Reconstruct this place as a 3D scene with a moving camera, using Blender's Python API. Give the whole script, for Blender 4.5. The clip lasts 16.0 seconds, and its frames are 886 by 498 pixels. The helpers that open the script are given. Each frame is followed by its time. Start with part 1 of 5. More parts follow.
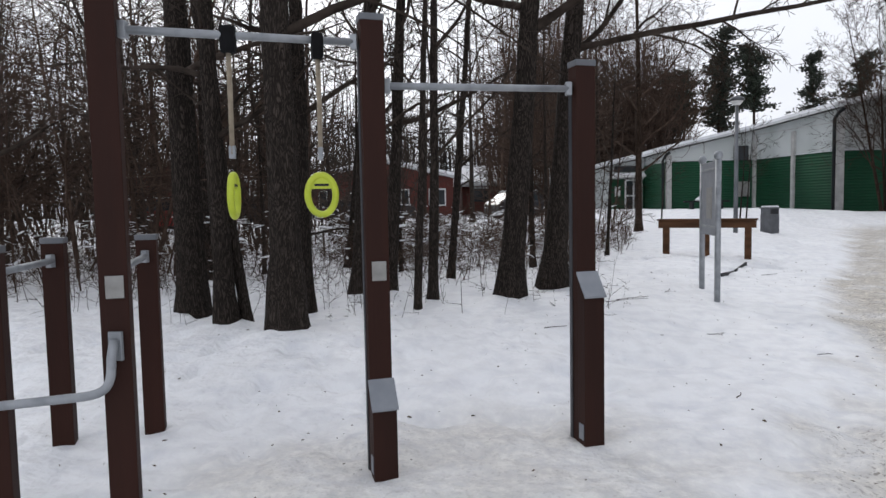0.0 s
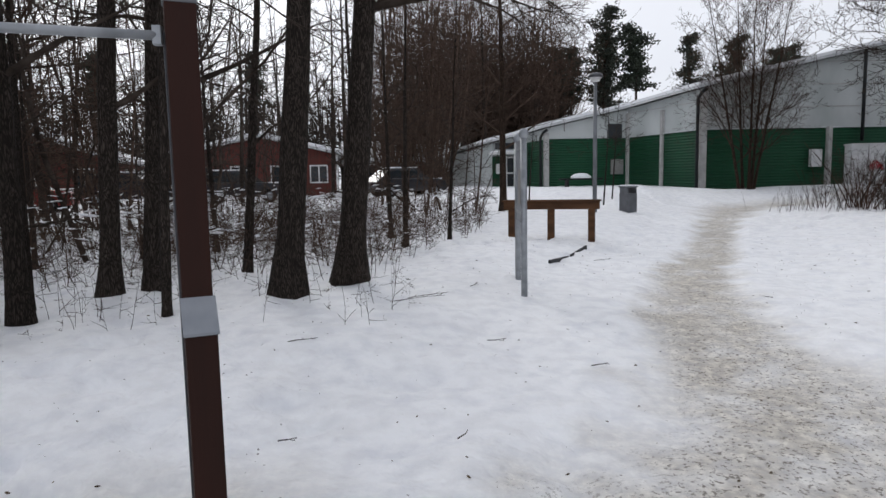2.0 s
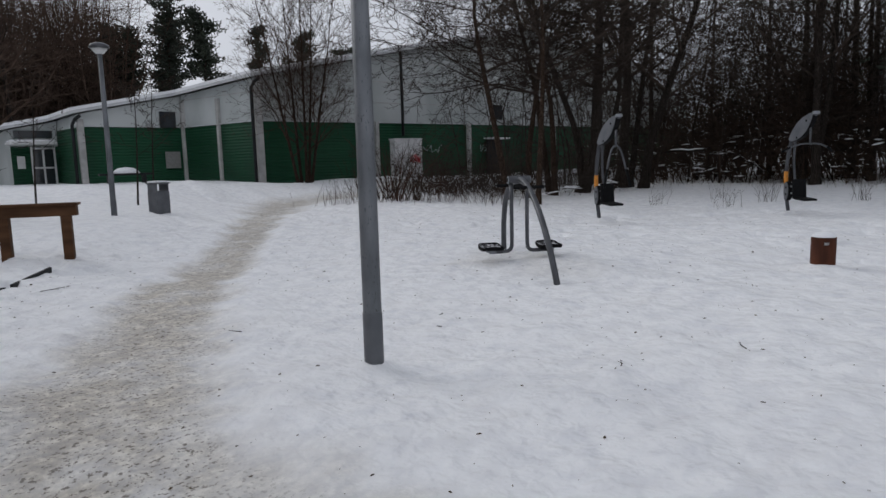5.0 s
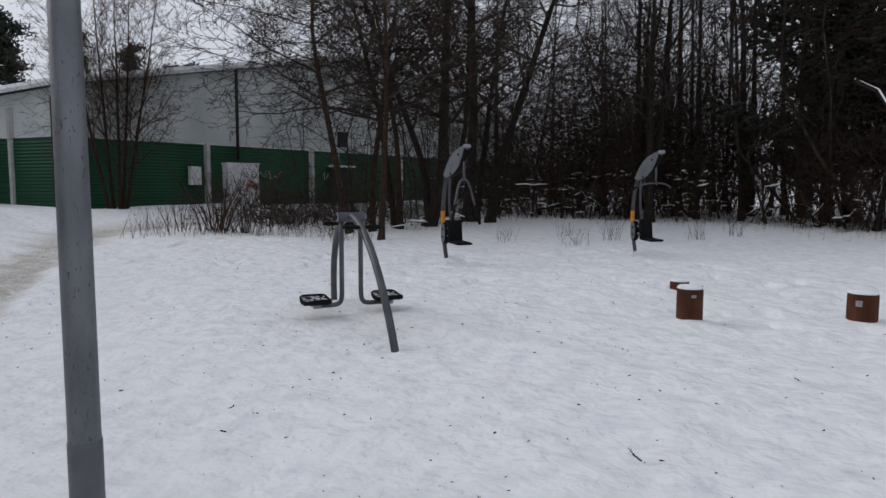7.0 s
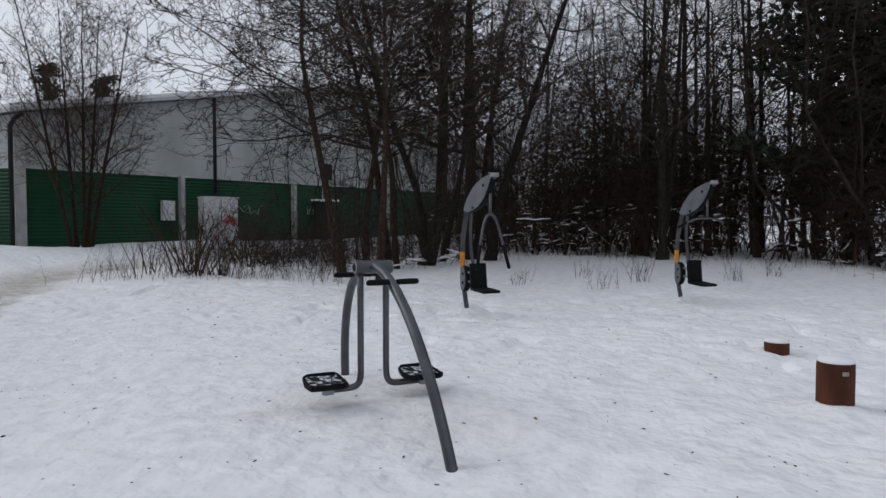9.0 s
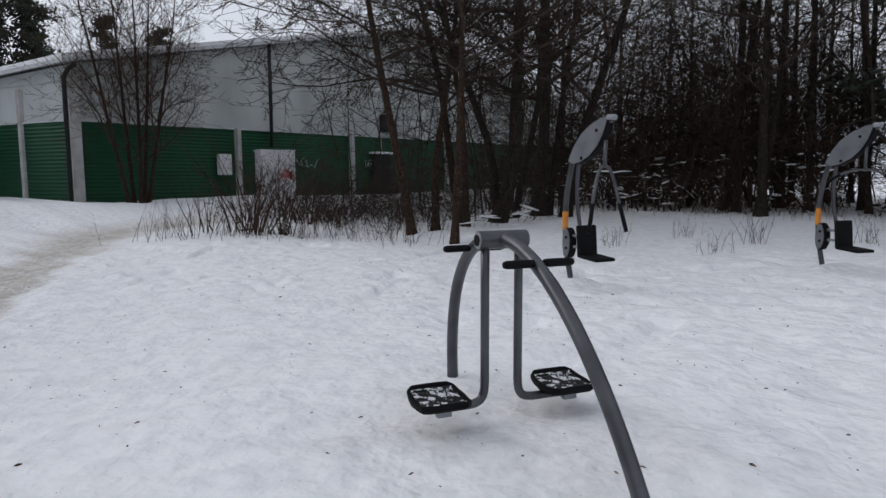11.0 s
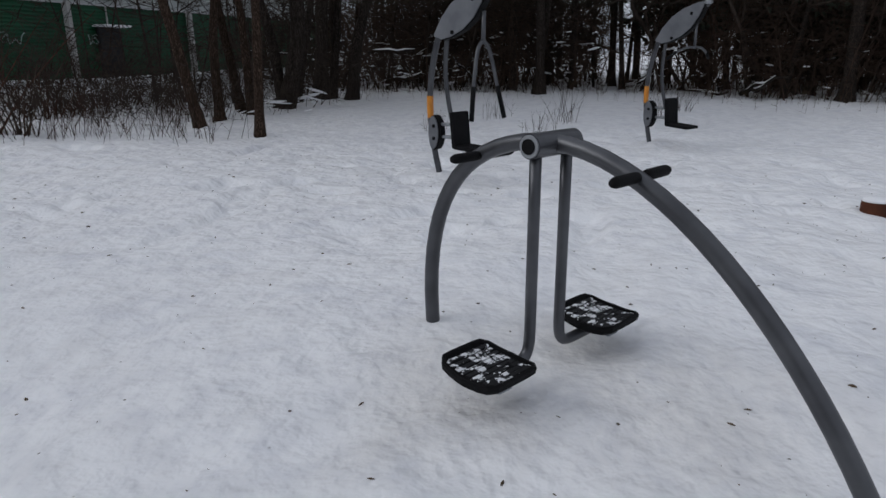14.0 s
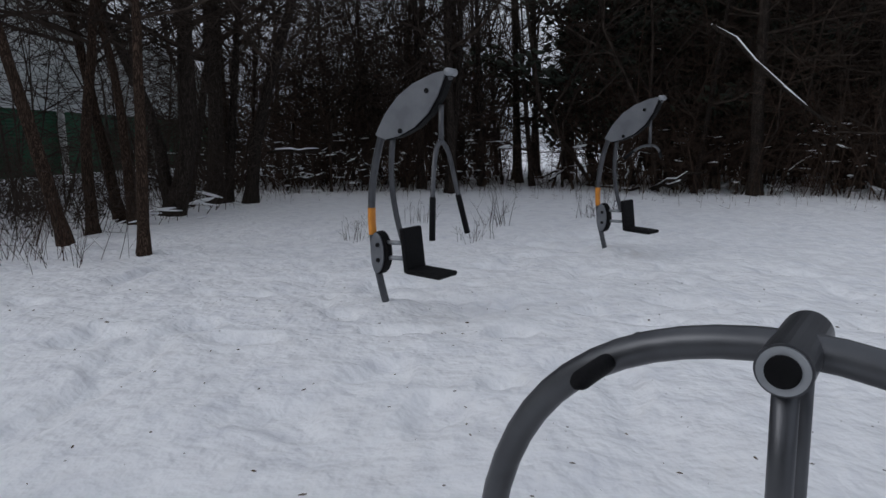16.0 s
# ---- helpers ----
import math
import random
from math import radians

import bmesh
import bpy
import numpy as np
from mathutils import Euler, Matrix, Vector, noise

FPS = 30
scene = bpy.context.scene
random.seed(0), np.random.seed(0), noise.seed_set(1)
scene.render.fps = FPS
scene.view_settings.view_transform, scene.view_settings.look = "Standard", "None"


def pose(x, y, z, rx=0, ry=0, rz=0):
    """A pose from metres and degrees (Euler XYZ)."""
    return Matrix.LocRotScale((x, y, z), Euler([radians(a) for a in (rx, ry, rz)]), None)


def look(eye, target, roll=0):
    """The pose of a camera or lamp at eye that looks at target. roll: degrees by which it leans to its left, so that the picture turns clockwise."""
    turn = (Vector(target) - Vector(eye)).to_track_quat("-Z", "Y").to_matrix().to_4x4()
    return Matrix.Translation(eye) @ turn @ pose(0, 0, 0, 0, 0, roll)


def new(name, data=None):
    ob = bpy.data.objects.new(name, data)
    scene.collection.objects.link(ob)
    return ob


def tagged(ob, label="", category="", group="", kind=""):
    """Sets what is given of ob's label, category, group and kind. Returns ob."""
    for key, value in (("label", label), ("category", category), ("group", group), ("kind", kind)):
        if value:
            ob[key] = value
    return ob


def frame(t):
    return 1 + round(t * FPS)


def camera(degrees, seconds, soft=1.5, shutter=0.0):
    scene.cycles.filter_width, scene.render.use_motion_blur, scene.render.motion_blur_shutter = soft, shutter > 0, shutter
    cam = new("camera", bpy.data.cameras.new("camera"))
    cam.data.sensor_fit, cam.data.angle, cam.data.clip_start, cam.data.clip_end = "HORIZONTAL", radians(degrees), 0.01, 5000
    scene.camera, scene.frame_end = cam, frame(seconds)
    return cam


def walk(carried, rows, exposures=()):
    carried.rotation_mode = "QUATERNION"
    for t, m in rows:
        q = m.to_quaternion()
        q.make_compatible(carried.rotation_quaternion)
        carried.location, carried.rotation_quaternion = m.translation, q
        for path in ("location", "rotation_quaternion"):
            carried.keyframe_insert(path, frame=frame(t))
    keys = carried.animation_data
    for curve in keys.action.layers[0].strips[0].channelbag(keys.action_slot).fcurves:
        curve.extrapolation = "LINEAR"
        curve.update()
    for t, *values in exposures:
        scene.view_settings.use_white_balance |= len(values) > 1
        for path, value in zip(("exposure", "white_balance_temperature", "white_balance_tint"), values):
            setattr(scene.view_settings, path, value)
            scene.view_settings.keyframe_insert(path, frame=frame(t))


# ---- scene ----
cam = camera(68.3, 16.0)
PATH = [
    (0, (0.297, 0.721, 1.265), (0.249, 2.715, 1.129), -1.1),
    (0.5, (0.664, 0.986, 1.29), (0.638, 2.98, 1.13), -0.8),
    (1, (0.988, 1.327, 1.291), (1.028, 3.319, 1.118), -1.0),
    (1.5, (1.36, 1.457, 1.289), (1.517, 3.441, 1.097), -1.2),
    (2, (1.723, 1.75, 1.328), (1.961, 3.725, 1.113), -1.1),
    (2.5, (2.106, 2.002, 1.37), (2.444, 3.961, 1.147), -1.1),
    (3, (2.494, 2.281, 1.305), (3.028, 4.195, 1.08), -0.9),
    (3.5, (2.849, 2.538, 1.323), (3.504, 4.412, 1.085), -1.1),
    (4, (3.24, 2.741, 1.321), (4.084, 4.538, 1.075), -1.3),
    (4.5, (3.625, 3.001, 1.304), (4.747, 4.637, 1.049), -1.5),
    (5, (3.981, 3.283, 1.295), (5.286, 4.776, 1.034), -1.5),
    (5.2, (4.125, 3.379, 1.328), (5.487, 4.821, 1.067), -1.5),
    (7.3, (5.426, 4.35, 1.346), (7.06, 5.493, 1.184), 0.3),
    (7.5, (5.577, 4.497, 1.356), (7.213, 5.639, 1.215), 0.3),
    (8, (5.871, 4.888, 1.374), (7.515, 6.023, 1.28), 0.3),
    (8.5, (6.098, 5.237, 1.388), (7.755, 6.354, 1.309), 0.0),
    (9, (6.301, 5.649, 1.383), (7.966, 6.756, 1.307), 0.0),
    (9.5, (6.507, 5.994, 1.393), (8.154, 7.124, 1.297), -0.0),
    (10, (6.788, 6.286, 1.406), (8.406, 7.449, 1.235), -0.3),
    (10.2, (6.87, 6.413, 1.398), (8.452, 7.623, 1.222), -0.2),
    (12.3, (7.287, 7.555, 1.395), (8.882, 8.719, 1.077), -0.6),
    (12.5, (7.271, 7.673, 1.36), (8.934, 8.721, 0.996), -0.4),
    (13, (7.247, 7.94, 1.382), (9.022, 8.733, 0.913), -0.4),
    (13.5, (7.276, 8.21, 1.421), (9.077, 8.885, 0.874), -0.4),
    (14, (7.466, 8.479, 1.401), (9.311, 9.001, 0.83), -0.4),
    (14.5, (7.742, 8.809, 1.406), (9.62, 9.194, 0.835), -0.5),
    (15, (8.04, 9.022, 1.427), (9.944, 9.318, 0.892), -0.7),
    (15.5, (8.405, 9.141, 1.453), (10.345, 9.383, 1.032), -0.8),
    (16, (8.786, 9.296, 1.452), (10.752, 9.514, 1.153), -0.9),
]
walk(cam, [(t, look(eye, target, roll)) for t, eye, target, roll in PATH],
     exposures=[(0, 0.34, 6500, 10), (2.5, 0.12, 6480, 10), (4.0, -0.17, 6450, 10), (5.0, -0.29, 6400, 10), (7.5, -0.2, 6330, 10), (9.0, -0.14, 6300, 10), (12.5, -0.08, 6300, 10), (14.5, -0.42, 6200, 10), (16.0, -0.42, 6150, 10)])

# ---- world, sun ----
world = bpy.data.worlds.new("overcast_sky")
scene.world = world
world.use_nodes = True
wn, wl = world.node_tree.nodes, world.node_tree.links
wn.clear()
sky = wn.new("ShaderNodeTexSky")
sky.sky_type, sky.sun_disc = "NISHITA", False
sky.sun_elevation, sky.sun_rotation = radians(34), radians(340)
sky.air_density, sky.dust_density, sky.ozone_density = 1.0, 4.0, 1.0
grey = wn.new("ShaderNodeHueSaturation")
grey.inputs["Saturation"].default_value = 0.12
cloud_at = wn.new("ShaderNodeTexCoord")
cloud = wn.new("ShaderNodeTexNoise")
cloud.inputs["Scale"].default_value, cloud.inputs["Detail"].default_value = 2.2, 6
cloud_ramp = wn.new("ShaderNodeValToRGB")
cloud_ramp.color_ramp.elements[0].position, cloud_ramp.color_ramp.elements[1].position = 0.3, 0.75
cloud_ramp.color_ramp.elements[0].color = (6.8, 7.15, 8.05, 1)
cloud_ramp.color_ramp.elements[1].color = (8.7, 9.0, 9.8, 1)
veil = wn.new("ShaderNodeMix")
veil.data_type = "RGBA"
veil.inputs["Factor"].default_value = 0.75
back = wn.new("ShaderNodeBackground")
back.inputs["Strength"].default_value = 0.1
wout = wn.new("ShaderNodeOutputWorld")
wl.new(sky.outputs[0], grey.inputs["Color"])
wl.new(cloud_at.outputs["Generated"], cloud.inputs["Vector"])
wl.new(cloud.outputs["Fac"], cloud_ramp.inputs[0])
wl.new(grey.outputs[0], veil.inputs["A"])
wl.new(cloud_ramp.outputs[0], veil.inputs["B"])
wl.new(veil.outputs["Result"], back.inputs["Color"])
wl.new(back.outputs[0], wout.inputs[0])
sun = new("sun", bpy.data.lights.new("sun", "SUN"))
sun.data.energy, sun.data.angle, sun.data.color = 0.65, radians(26), (1.0, 0.97, 0.93)
sun.matrix_world = pose(0, 0, 30, 56, 0, 200)


# ---- materials ----
def mat(name, dark, light, scale=6.0, rough=0.7, metal=0.0, bump=0.2, fine=60.0, stretch=(1, 1, 1), contrast=(0.35, 0.65), fleck=None, vary=0.0, coat=0.0, spec=0.5):
    """Two scales of noise between two colours, with fine relief; fleck: (colour, amount) of small marks."""
    m = bpy.data.materials.new(name)
    m.use_nodes = True
    n, l = m.node_tree.nodes, m.node_tree.links
    b = n["Principled BSDF"]
    b.inputs["Roughness"].default_value, b.inputs["Metallic"].default_value = rough, metal
    b.inputs["Coat Weight"].default_value = coat
    b.inputs["Specular IOR Level"].default_value = spec
    at = n.new("ShaderNodeTexCoord")
    mp = n.new("ShaderNodeMapping")
    mp.inputs["Scale"].default_value = stretch
    l.new(at.outputs["Object"], mp.inputs["Vector"])
    big = n.new("ShaderNodeTexNoise")
    big.inputs["Scale"].default_value, big.inputs["Detail"].default_value = scale, 5
    l.new(mp.outputs[0], big.inputs["Vector"])
    ramp = n.new("ShaderNodeValToRGB")
    ramp.color_ramp.elements[0].position, ramp.color_ramp.elements[1].position = contrast
    ramp.color_ramp.elements[0].color, ramp.color_ramp.elements[1].color = (*dark, 1), (*light, 1)
    l.new(big.outputs["Fac"], ramp.inputs[0])
    small = n.new("ShaderNodeTexNoise")
    small.inputs["Scale"].default_value, small.inputs["Detail"].default_value = fine, 4
    l.new(mp.outputs[0], small.inputs["Vector"])
    colour = ramp.outputs[0]
    if fleck:
        fr = n.new("ShaderNodeValToRGB")
        fr.color_ramp.elements[0].position, fr.color_ramp.elements[1].position = 1 - fleck[1], min(1.0, 1.03 - fleck[1])
        l.new(small.outputs["Fac"], fr.inputs[0])
        mx = n.new("ShaderNodeMix")
        mx.data_type = "RGBA"
        mx.inputs["B"].default_value = (*fleck[0], 1)
        l.new(fr.outputs[0], mx.inputs["Factor"])
        l.new(colour, mx.inputs["A"])
        colour = mx.outputs["Result"]
    if vary:
        info = n.new("ShaderNodeObjectInfo")
        rng = n.new("ShaderNodeMapRange")
        rng.inputs["To Min"].default_value, rng.inputs["To Max"].default_value = 1 - vary, 1 + vary
        l.new(info.outputs["Random"], rng.inputs["Value"])
        hs = n.new("ShaderNodeHueSaturation")
        l.new(rng.outputs[0], hs.inputs["Value"])
        l.new(colour, hs.inputs["Color"])
        colour = hs.outputs[0]
    l.new(colour, b.inputs["Base Color"])
    rr = n.new("ShaderNodeMapRange")
    rr.inputs["To Min"].default_value, rr.inputs["To Max"].default_value = max(0.05, rough - 0.1), min(1, rough + 0.1)
    l.new(big.outputs["Fac"], rr.inputs["Value"])
    l.new(rr.outputs[0], b.inputs["Roughness"])
    if bump:
        bp = n.new("ShaderNodeBump")
        bp.inputs["Strength"].default_value, bp.inputs["Distance"].default_value = bump, 0.01
        l.new(small.outputs["Fac"], bp.inputs["Height"])
        l.new(bp.outputs[0], b.inputs["Normal"])
    return m


def bark_of(name, dark, light):
    """Furrowed bark: long plates parted by dark cracks."""
    m = bpy.data.materials.new(name)
    m.use_nodes = True
    n, l = m.node_tree.nodes, m.node_tree.links
    b = n["Principled BSDF"]
    b.inputs["Roughness"].default_value, b.inputs["Specular IOR Level"].default_value = 0.95, 0.1
    at, mp = n.new("ShaderNodeTexCoord"), n.new("ShaderNodeMapping")
    mp.inputs["Scale"].default_value = (1, 1, 0.2)
    l.new(at.outputs["Object"], mp.inputs["Vector"])
    warp = n.new("ShaderNodeTexNoise")
    warp.inputs["Scale"].default_value = 9
    l.new(mp.outputs[0], warp.inputs["Vector"])
    add = n.new("ShaderNodeMix")
    add.data_type = "RGBA"
    add.inputs["Factor"].default_value = 0.22
    l.new(mp.outputs[0], add.inputs["A"])
    l.new(warp.outputs["Color"], add.inputs["B"])
    plate = n.new("ShaderNodeTexVoronoi")
    plate.feature = "DISTANCE_TO_EDGE"
    plate.inputs["Scale"].default_value = 55
    l.new(add.outputs["Result"], plate.inputs["Vector"])
    crack = n.new("ShaderNodeValToRGB")
    crack.color_ramp.elements[0].position, crack.color_ramp.elements[1].position = 0.0, 0.30
    l.new(plate.outputs["Distance"], crack.inputs[0])
    grain = n.new("ShaderNodeTexNoise")
    grain.inputs["Scale"].default_value, grain.inputs["Detail"].default_value = 22, 6
    l.new(mp.outputs[0], grain.inputs["Vector"])
    mul = n.new("ShaderNodeMath")
    mul.operation = "MULTIPLY"
    l.new(crack.outputs[0], mul.inputs[0])
    l.new(grain.outputs["Fac"], mul.inputs[1])
    ramp = n.new("ShaderNodeValToRGB")
    ramp.color_ramp.elements[0].position, ramp.color_ramp.elements[1].position = 0.1, 0.62
    ramp.color_ramp.elements[0].color, ramp.color_ramp.elements[1].color = (*dark, 1), (*light, 1)
    l.new(mul.outputs[0], ramp.inputs[0])
    info, rng, hs = n.new("ShaderNodeObjectInfo"), n.new("ShaderNodeMapRange"), n.new("ShaderNodeHueSaturation")
    rng.inputs["To Min"].default_value, rng.inputs["To Max"].default_value = 0.8, 1.15
    l.new(info.outputs["Random"], rng.inputs["Value"])
    l.new(rng.outputs[0], hs.inputs["Value"])
    l.new(ramp.outputs[0], hs.inputs["Color"])
    l.new(hs.outputs[0], b.inputs["Base Color"])
    bp = n.new("ShaderNodeBump")
    bp.inputs["Strength"].default_value, bp.inputs["Distance"].default_value = 0.8, 0.02
    l.new(mul.outputs[0], bp.inputs["Height"])
    l.new(bp.outputs[0], b.inputs["Normal"])
    return m


def snow_ground():
    """Snow with trodden, gritty, brownish stretches (attribute 'trod'), dimples and dropped bits of bark."""
    m = bpy.data.materials.new("trodden_snow")
    m.use_nodes = True
    n, l = m.node_tree.nodes, m.node_tree.links
    b = n["Principled BSDF"]
    b.inputs["Roughness"].default_value = 0.75
    b.inputs["Subsurface Weight"].default_value = 0.0
    at = n.new("ShaderNodeTexCoord")

    def noise_of(scale, detail=4, rough=0.55):
        k = n.new("ShaderNodeTexNoise")
        k.inputs["Scale"].default_value, k.inputs["Detail"].default_value, k.inputs["Roughness"].default_value = scale, detail, rough
        l.new(at.outputs["Object"], k.inputs["Vector"])
        return k.outputs["Fac"]

    def ramp_of(value, lo, hi, a=(0, 0, 0), c=(1, 1, 1)):
        k = n.new("ShaderNodeValToRGB")
        k.color_ramp.elements[0].position, k.color_ramp.elements[1].position = lo, hi
        k.color_ramp.elements[0].color, k.color_ramp.elements[1].color = (*a, 1), (*c, 1)
        l.new(value, k.inputs[0])
        return k.outputs[0]

    def mixed(f, a, c):
        k = n.new("ShaderNodeMix")
        k.data_type = "RGBA"
        l.new(f, k.inputs["Factor"])
        for key, v in (("A", a), ("B", c)):
            if isinstance(v, tuple):
                k.inputs[key].default_value = (*v, 1)
            else:
                l.new(v, k.inputs[key])
        return k.outputs["Result"]

    def calc(op, a, c):
        k = n.new("ShaderNodeMath")
        k.operation = op
        for i, v in enumerate((a, c)):
            if isinstance(v, (int, float)):
                k.inputs[i].default_value = v
            else:
                l.new(v, k.inputs[i])
        return k.outputs[0]

    trod = n.new("ShaderNodeAttribute")
    trod.attribute_name = "trod"
    mid, fine, grit = noise_of(2.2, 6), noise_of(11, 6, 0.72), noise_of(34, 4, 0.62)
    patch = noise_of(5.5, 3, 0.5)
    clean = mixed(ramp_of(patch, 0.34, 0.6), ramp_of(mid, 0.35, 0.65, (0.75, 0.76, 0.79), (0.82, 0.82, 0.825)), (0.88, 0.885, 0.895))
    dirt = ramp_of(fine, 0.36, 0.62, (0.18, 0.14, 0.095), (0.66, 0.61, 0.52))
    edge = calc("MULTIPLY", trod.outputs["Fac"], ramp_of(fine, 0.2, 0.55, (0.55, 0.55, 0.55), (1, 1, 1)))
    edge = calc("MULTIPLY", edge, ramp_of(mid, 0.34, 0.56, (0.55, 0.55, 0.55), (1, 1, 1)))
    base = mixed(edge, clean, dirt)
    grit_amount = calc("MULTIPLY", ramp_of(grit, 0.56, 0.62), calc("MULTIPLY", ramp_of(trod.outputs["Fac"], 0.38, 0.75), 0.9))
    base = mixed(grit_amount, base, (0.16, 0.14, 0.115))
    specks = n.new("ShaderNodeTexVoronoi")
    specks.inputs["Scale"].default_value = 6.0
    l.new(at.outputs["Object"], specks.inputs["Vector"])
    speck = ramp_of(specks.outputs["Distance"], 0.035, 0.055, (1, 1, 1), (0, 0, 0))
    some = ramp_of(noise_of(3.1, 2), 0.51, 0.57)
    base = mixed(calc("MULTIPLY", speck, some), base, (0.09, 0.07, 0.05))
    l.new(base, b.inputs["Base Color"])
    soft, knobs = noise_of(7.5, 2, 0.42), noise_of(17, 2, 0.45)
    height = calc("ADD", calc("MULTIPLY", soft, 0.8), calc("ADD", calc("MULTIPLY", fine, 0.07), calc("MULTIPLY", knobs, 0.34)))
    bp = n.new("ShaderNodeBump")
    bp.inputs["Strength"].default_value, bp.inputs["Distance"].default_value = 0.88, 0.056
    l.new(height, bp.inputs["Height"])
    l.new(bp.outputs[0], b.inputs["Normal"])
    return m


SNOW = mat("snow_cap", (0.80, 0.81, 0.83), (0.88, 0.885, 0.9), 4, 0.8, bump=0.4, fine=25)
GROUND = snow_ground()
BARK = bark_of("dark_bark", (0.02, 0.016, 0.0135), (0.078, 0.063, 0.053))
BARK_RED = bark_of("reddish_bark", (0.022, 0.015, 0.011), (0.105, 0.07, 0.051))
TWIG = mat("dark_twigs", (0.026, 0.020, 0.0165), (0.066, 0.052, 0.043), 5, 0.95, bump=0, vary=0.2, spec=0.05)
TWIG_RED = mat("reddish_twigs", (0.035, 0.02, 0.015), (0.08, 0.046, 0.034), 5, 0.95, bump=0, vary=0.2, spec=0.05)
TWIG_BROWN = mat("brown_twigs", (0.042, 0.028, 0.021), (0.09, 0.062, 0.048), 5, 0.95, bump=0, vary=0.2, spec=0.05)
TWIG_PALE = mat("dry_stalks", (0.07, 0.05, 0.034), (0.16, 0.12, 0.08), 5, 0.95, bump=0, vary=0.2, spec=0.05)
NEEDLE = mat("pine_needles", (0.012, 0.018, 0.012), (0.035, 0.045, 0.028), 1.5, 0.85, bump=0, vary=0.2)
BROWN = mat("brown_composite", (0.022, 0.0075, 0.0048), (0.036, 0.0125, 0.008), 4, 0.7, bump=0.15, fine=90, stretch=(1, 1, 0.12), vary=0.06, spec=0.2)
STEEL = mat("galvanised_steel", (0.22, 0.235, 0.25), (0.34, 0.355, 0.375), 9, 0.5, 0.45, bump=0.08, fine=140)
GREYPAINT = mat("grey_powder_coat", (0.068, 0.07, 0.077), (0.105, 0.108, 0.116), 5, 0.38, 0.65, bump=0.05, fine=220)
PLATEGREY = mat("grey_plate", (0.20, 0.215, 0.24), (0.26, 0.275, 0.30), 6, 0.55, 0.2, bump=0.05, fine=200)
PLATEDARK = mat("dark_grey_plate", (0.115, 0.122, 0.135), (0.16, 0.168, 0.182), 6, 0.55, 0.2, bump=0.05, fine=200)
LABEL = mat("pale_label", (0.21, 0.205, 0.195), (0.29, 0.285, 0.27), 14, 0.5, bump=0)
BLACK = mat("black_rubber", (0.003, 0.003, 0.0035), (0.007, 0.007, 0.008), 18, 0.75, bump=0.3, fine=160, spec=0.15)
PEDALTOP = mat("black_plastic_with_snow", (0.006, 0.006, 0.007), (0.013, 0.013, 0.015), 12, 0.6, bump=0.3, fine=30, fleck=((0.75, 0.76, 0.78), 0.45), spec=0.3)
YELLOW = mat("yellow_green_plastic", (0.42, 0.50, 0.03), (0.52, 0.60, 0.045), 8, 0.45, bump=0.03)
STRAP = mat("pale_strap", (0.22, 0.18, 0.13), (0.30, 0.25, 0.185), 30, 0.8, bump=0.2)
ORANGE = mat("orange_sticker", (0.62, 0.22, 0.02), (0.72, 0.28, 0.03), 12, 0.45, bump=0)
WOOD = mat("stained_timber", (0.055, 0.026, 0.012), (0.115, 0.056, 0.027), 7, 0.75, bump=0.4, fine=40, stretch=(0.2, 1, 1), spec=0.2)
GALV = mat("weathered_zinc", (0.11, 0.118, 0.128), (0.19, 0.20, 0.215), 7, 0.5, 0.4, bump=0.1, fine=90, stretch=(1, 1, 0.3), fleck=((0.07, 0.075, 0.08), 0.36))
RUST = mat("rusty_brown_round", (0.05, 0.017, 0.009), (0.105, 0.036, 0.018), 6, 0.8, bump=0.35, fine=40, stretch=(1, 1, 0.4), spec=0.2)
GREEN = mat("green_cladding", (0.005, 0.046, 0.02), (0.011, 0.075, 0.034), 0.6, 0.55, bump=0.1, fine=30, stretch=(1, 1, 0.3), spec=0.25)
WHITEWALL = mat("weathered_white_panels", (0.38, 0.41, 0.40), (0.58, 0.605, 0.595), 0.45, 0.7, bump=0.15, fine=12, stretch=(1, 1, 0.5))
CONCRETE = mat("pale_concrete", (0.34, 0.335, 0.32), (0.5, 0.495, 0.48), 2.5, 0.85, bump=0.3, fine=40)
FASCIA = mat("fascia_paint", (0.50, 0.51, 0.52), (0.6, 0.61, 0.62), 2, 0.6, bump=0.05)
DARKMETAL = mat("dark_metal", (0.010, 0.011, 0.012), (0.022, 0.024, 0.026), 6, 0.6, 0.2, bump=0.05, spec=0.3)
CABINET = mat("grey_cabinet_paint", (0.58, 0.585, 0.585), (0.70, 0.70, 0.70), 1.6, 0.6, bump=0.1)
REDPAINT = mat("red_graffiti", (0.5, 0.03, 0.05), (0.6, 0.05, 0.07), 8, 0.6, bump=0)
PALEPAINT = mat("pale_graffiti", (0.32, 0.40, 0.40), (0.40, 0.48, 0.47), 8, 0.6, bump=0)
FALU = mat("falu_red_boards", (0.075, 0.018, 0.013), (0.115, 0.028, 0.02), 1.2, 0.85, bump=0.2, stretch=(6, 6, 0.3))
GLASS = mat("dark_glass", (0.018, 0.022, 0.025), (0.03, 0.035, 0.04), 1, 0.12, bump=0, coat=0.5)
WHITEPAINT = mat("white_paint", (0.62, 0.62, 0.61), (0.72, 0.72, 0.71), 3, 0.6, bump=0.05)
CARPAINT = mat("dark_car_paint", (0.012, 0.014, 0.018), (0.02, 0.022, 0.028), 2, 0.3, 0.3, bump=0, coat=0.6)
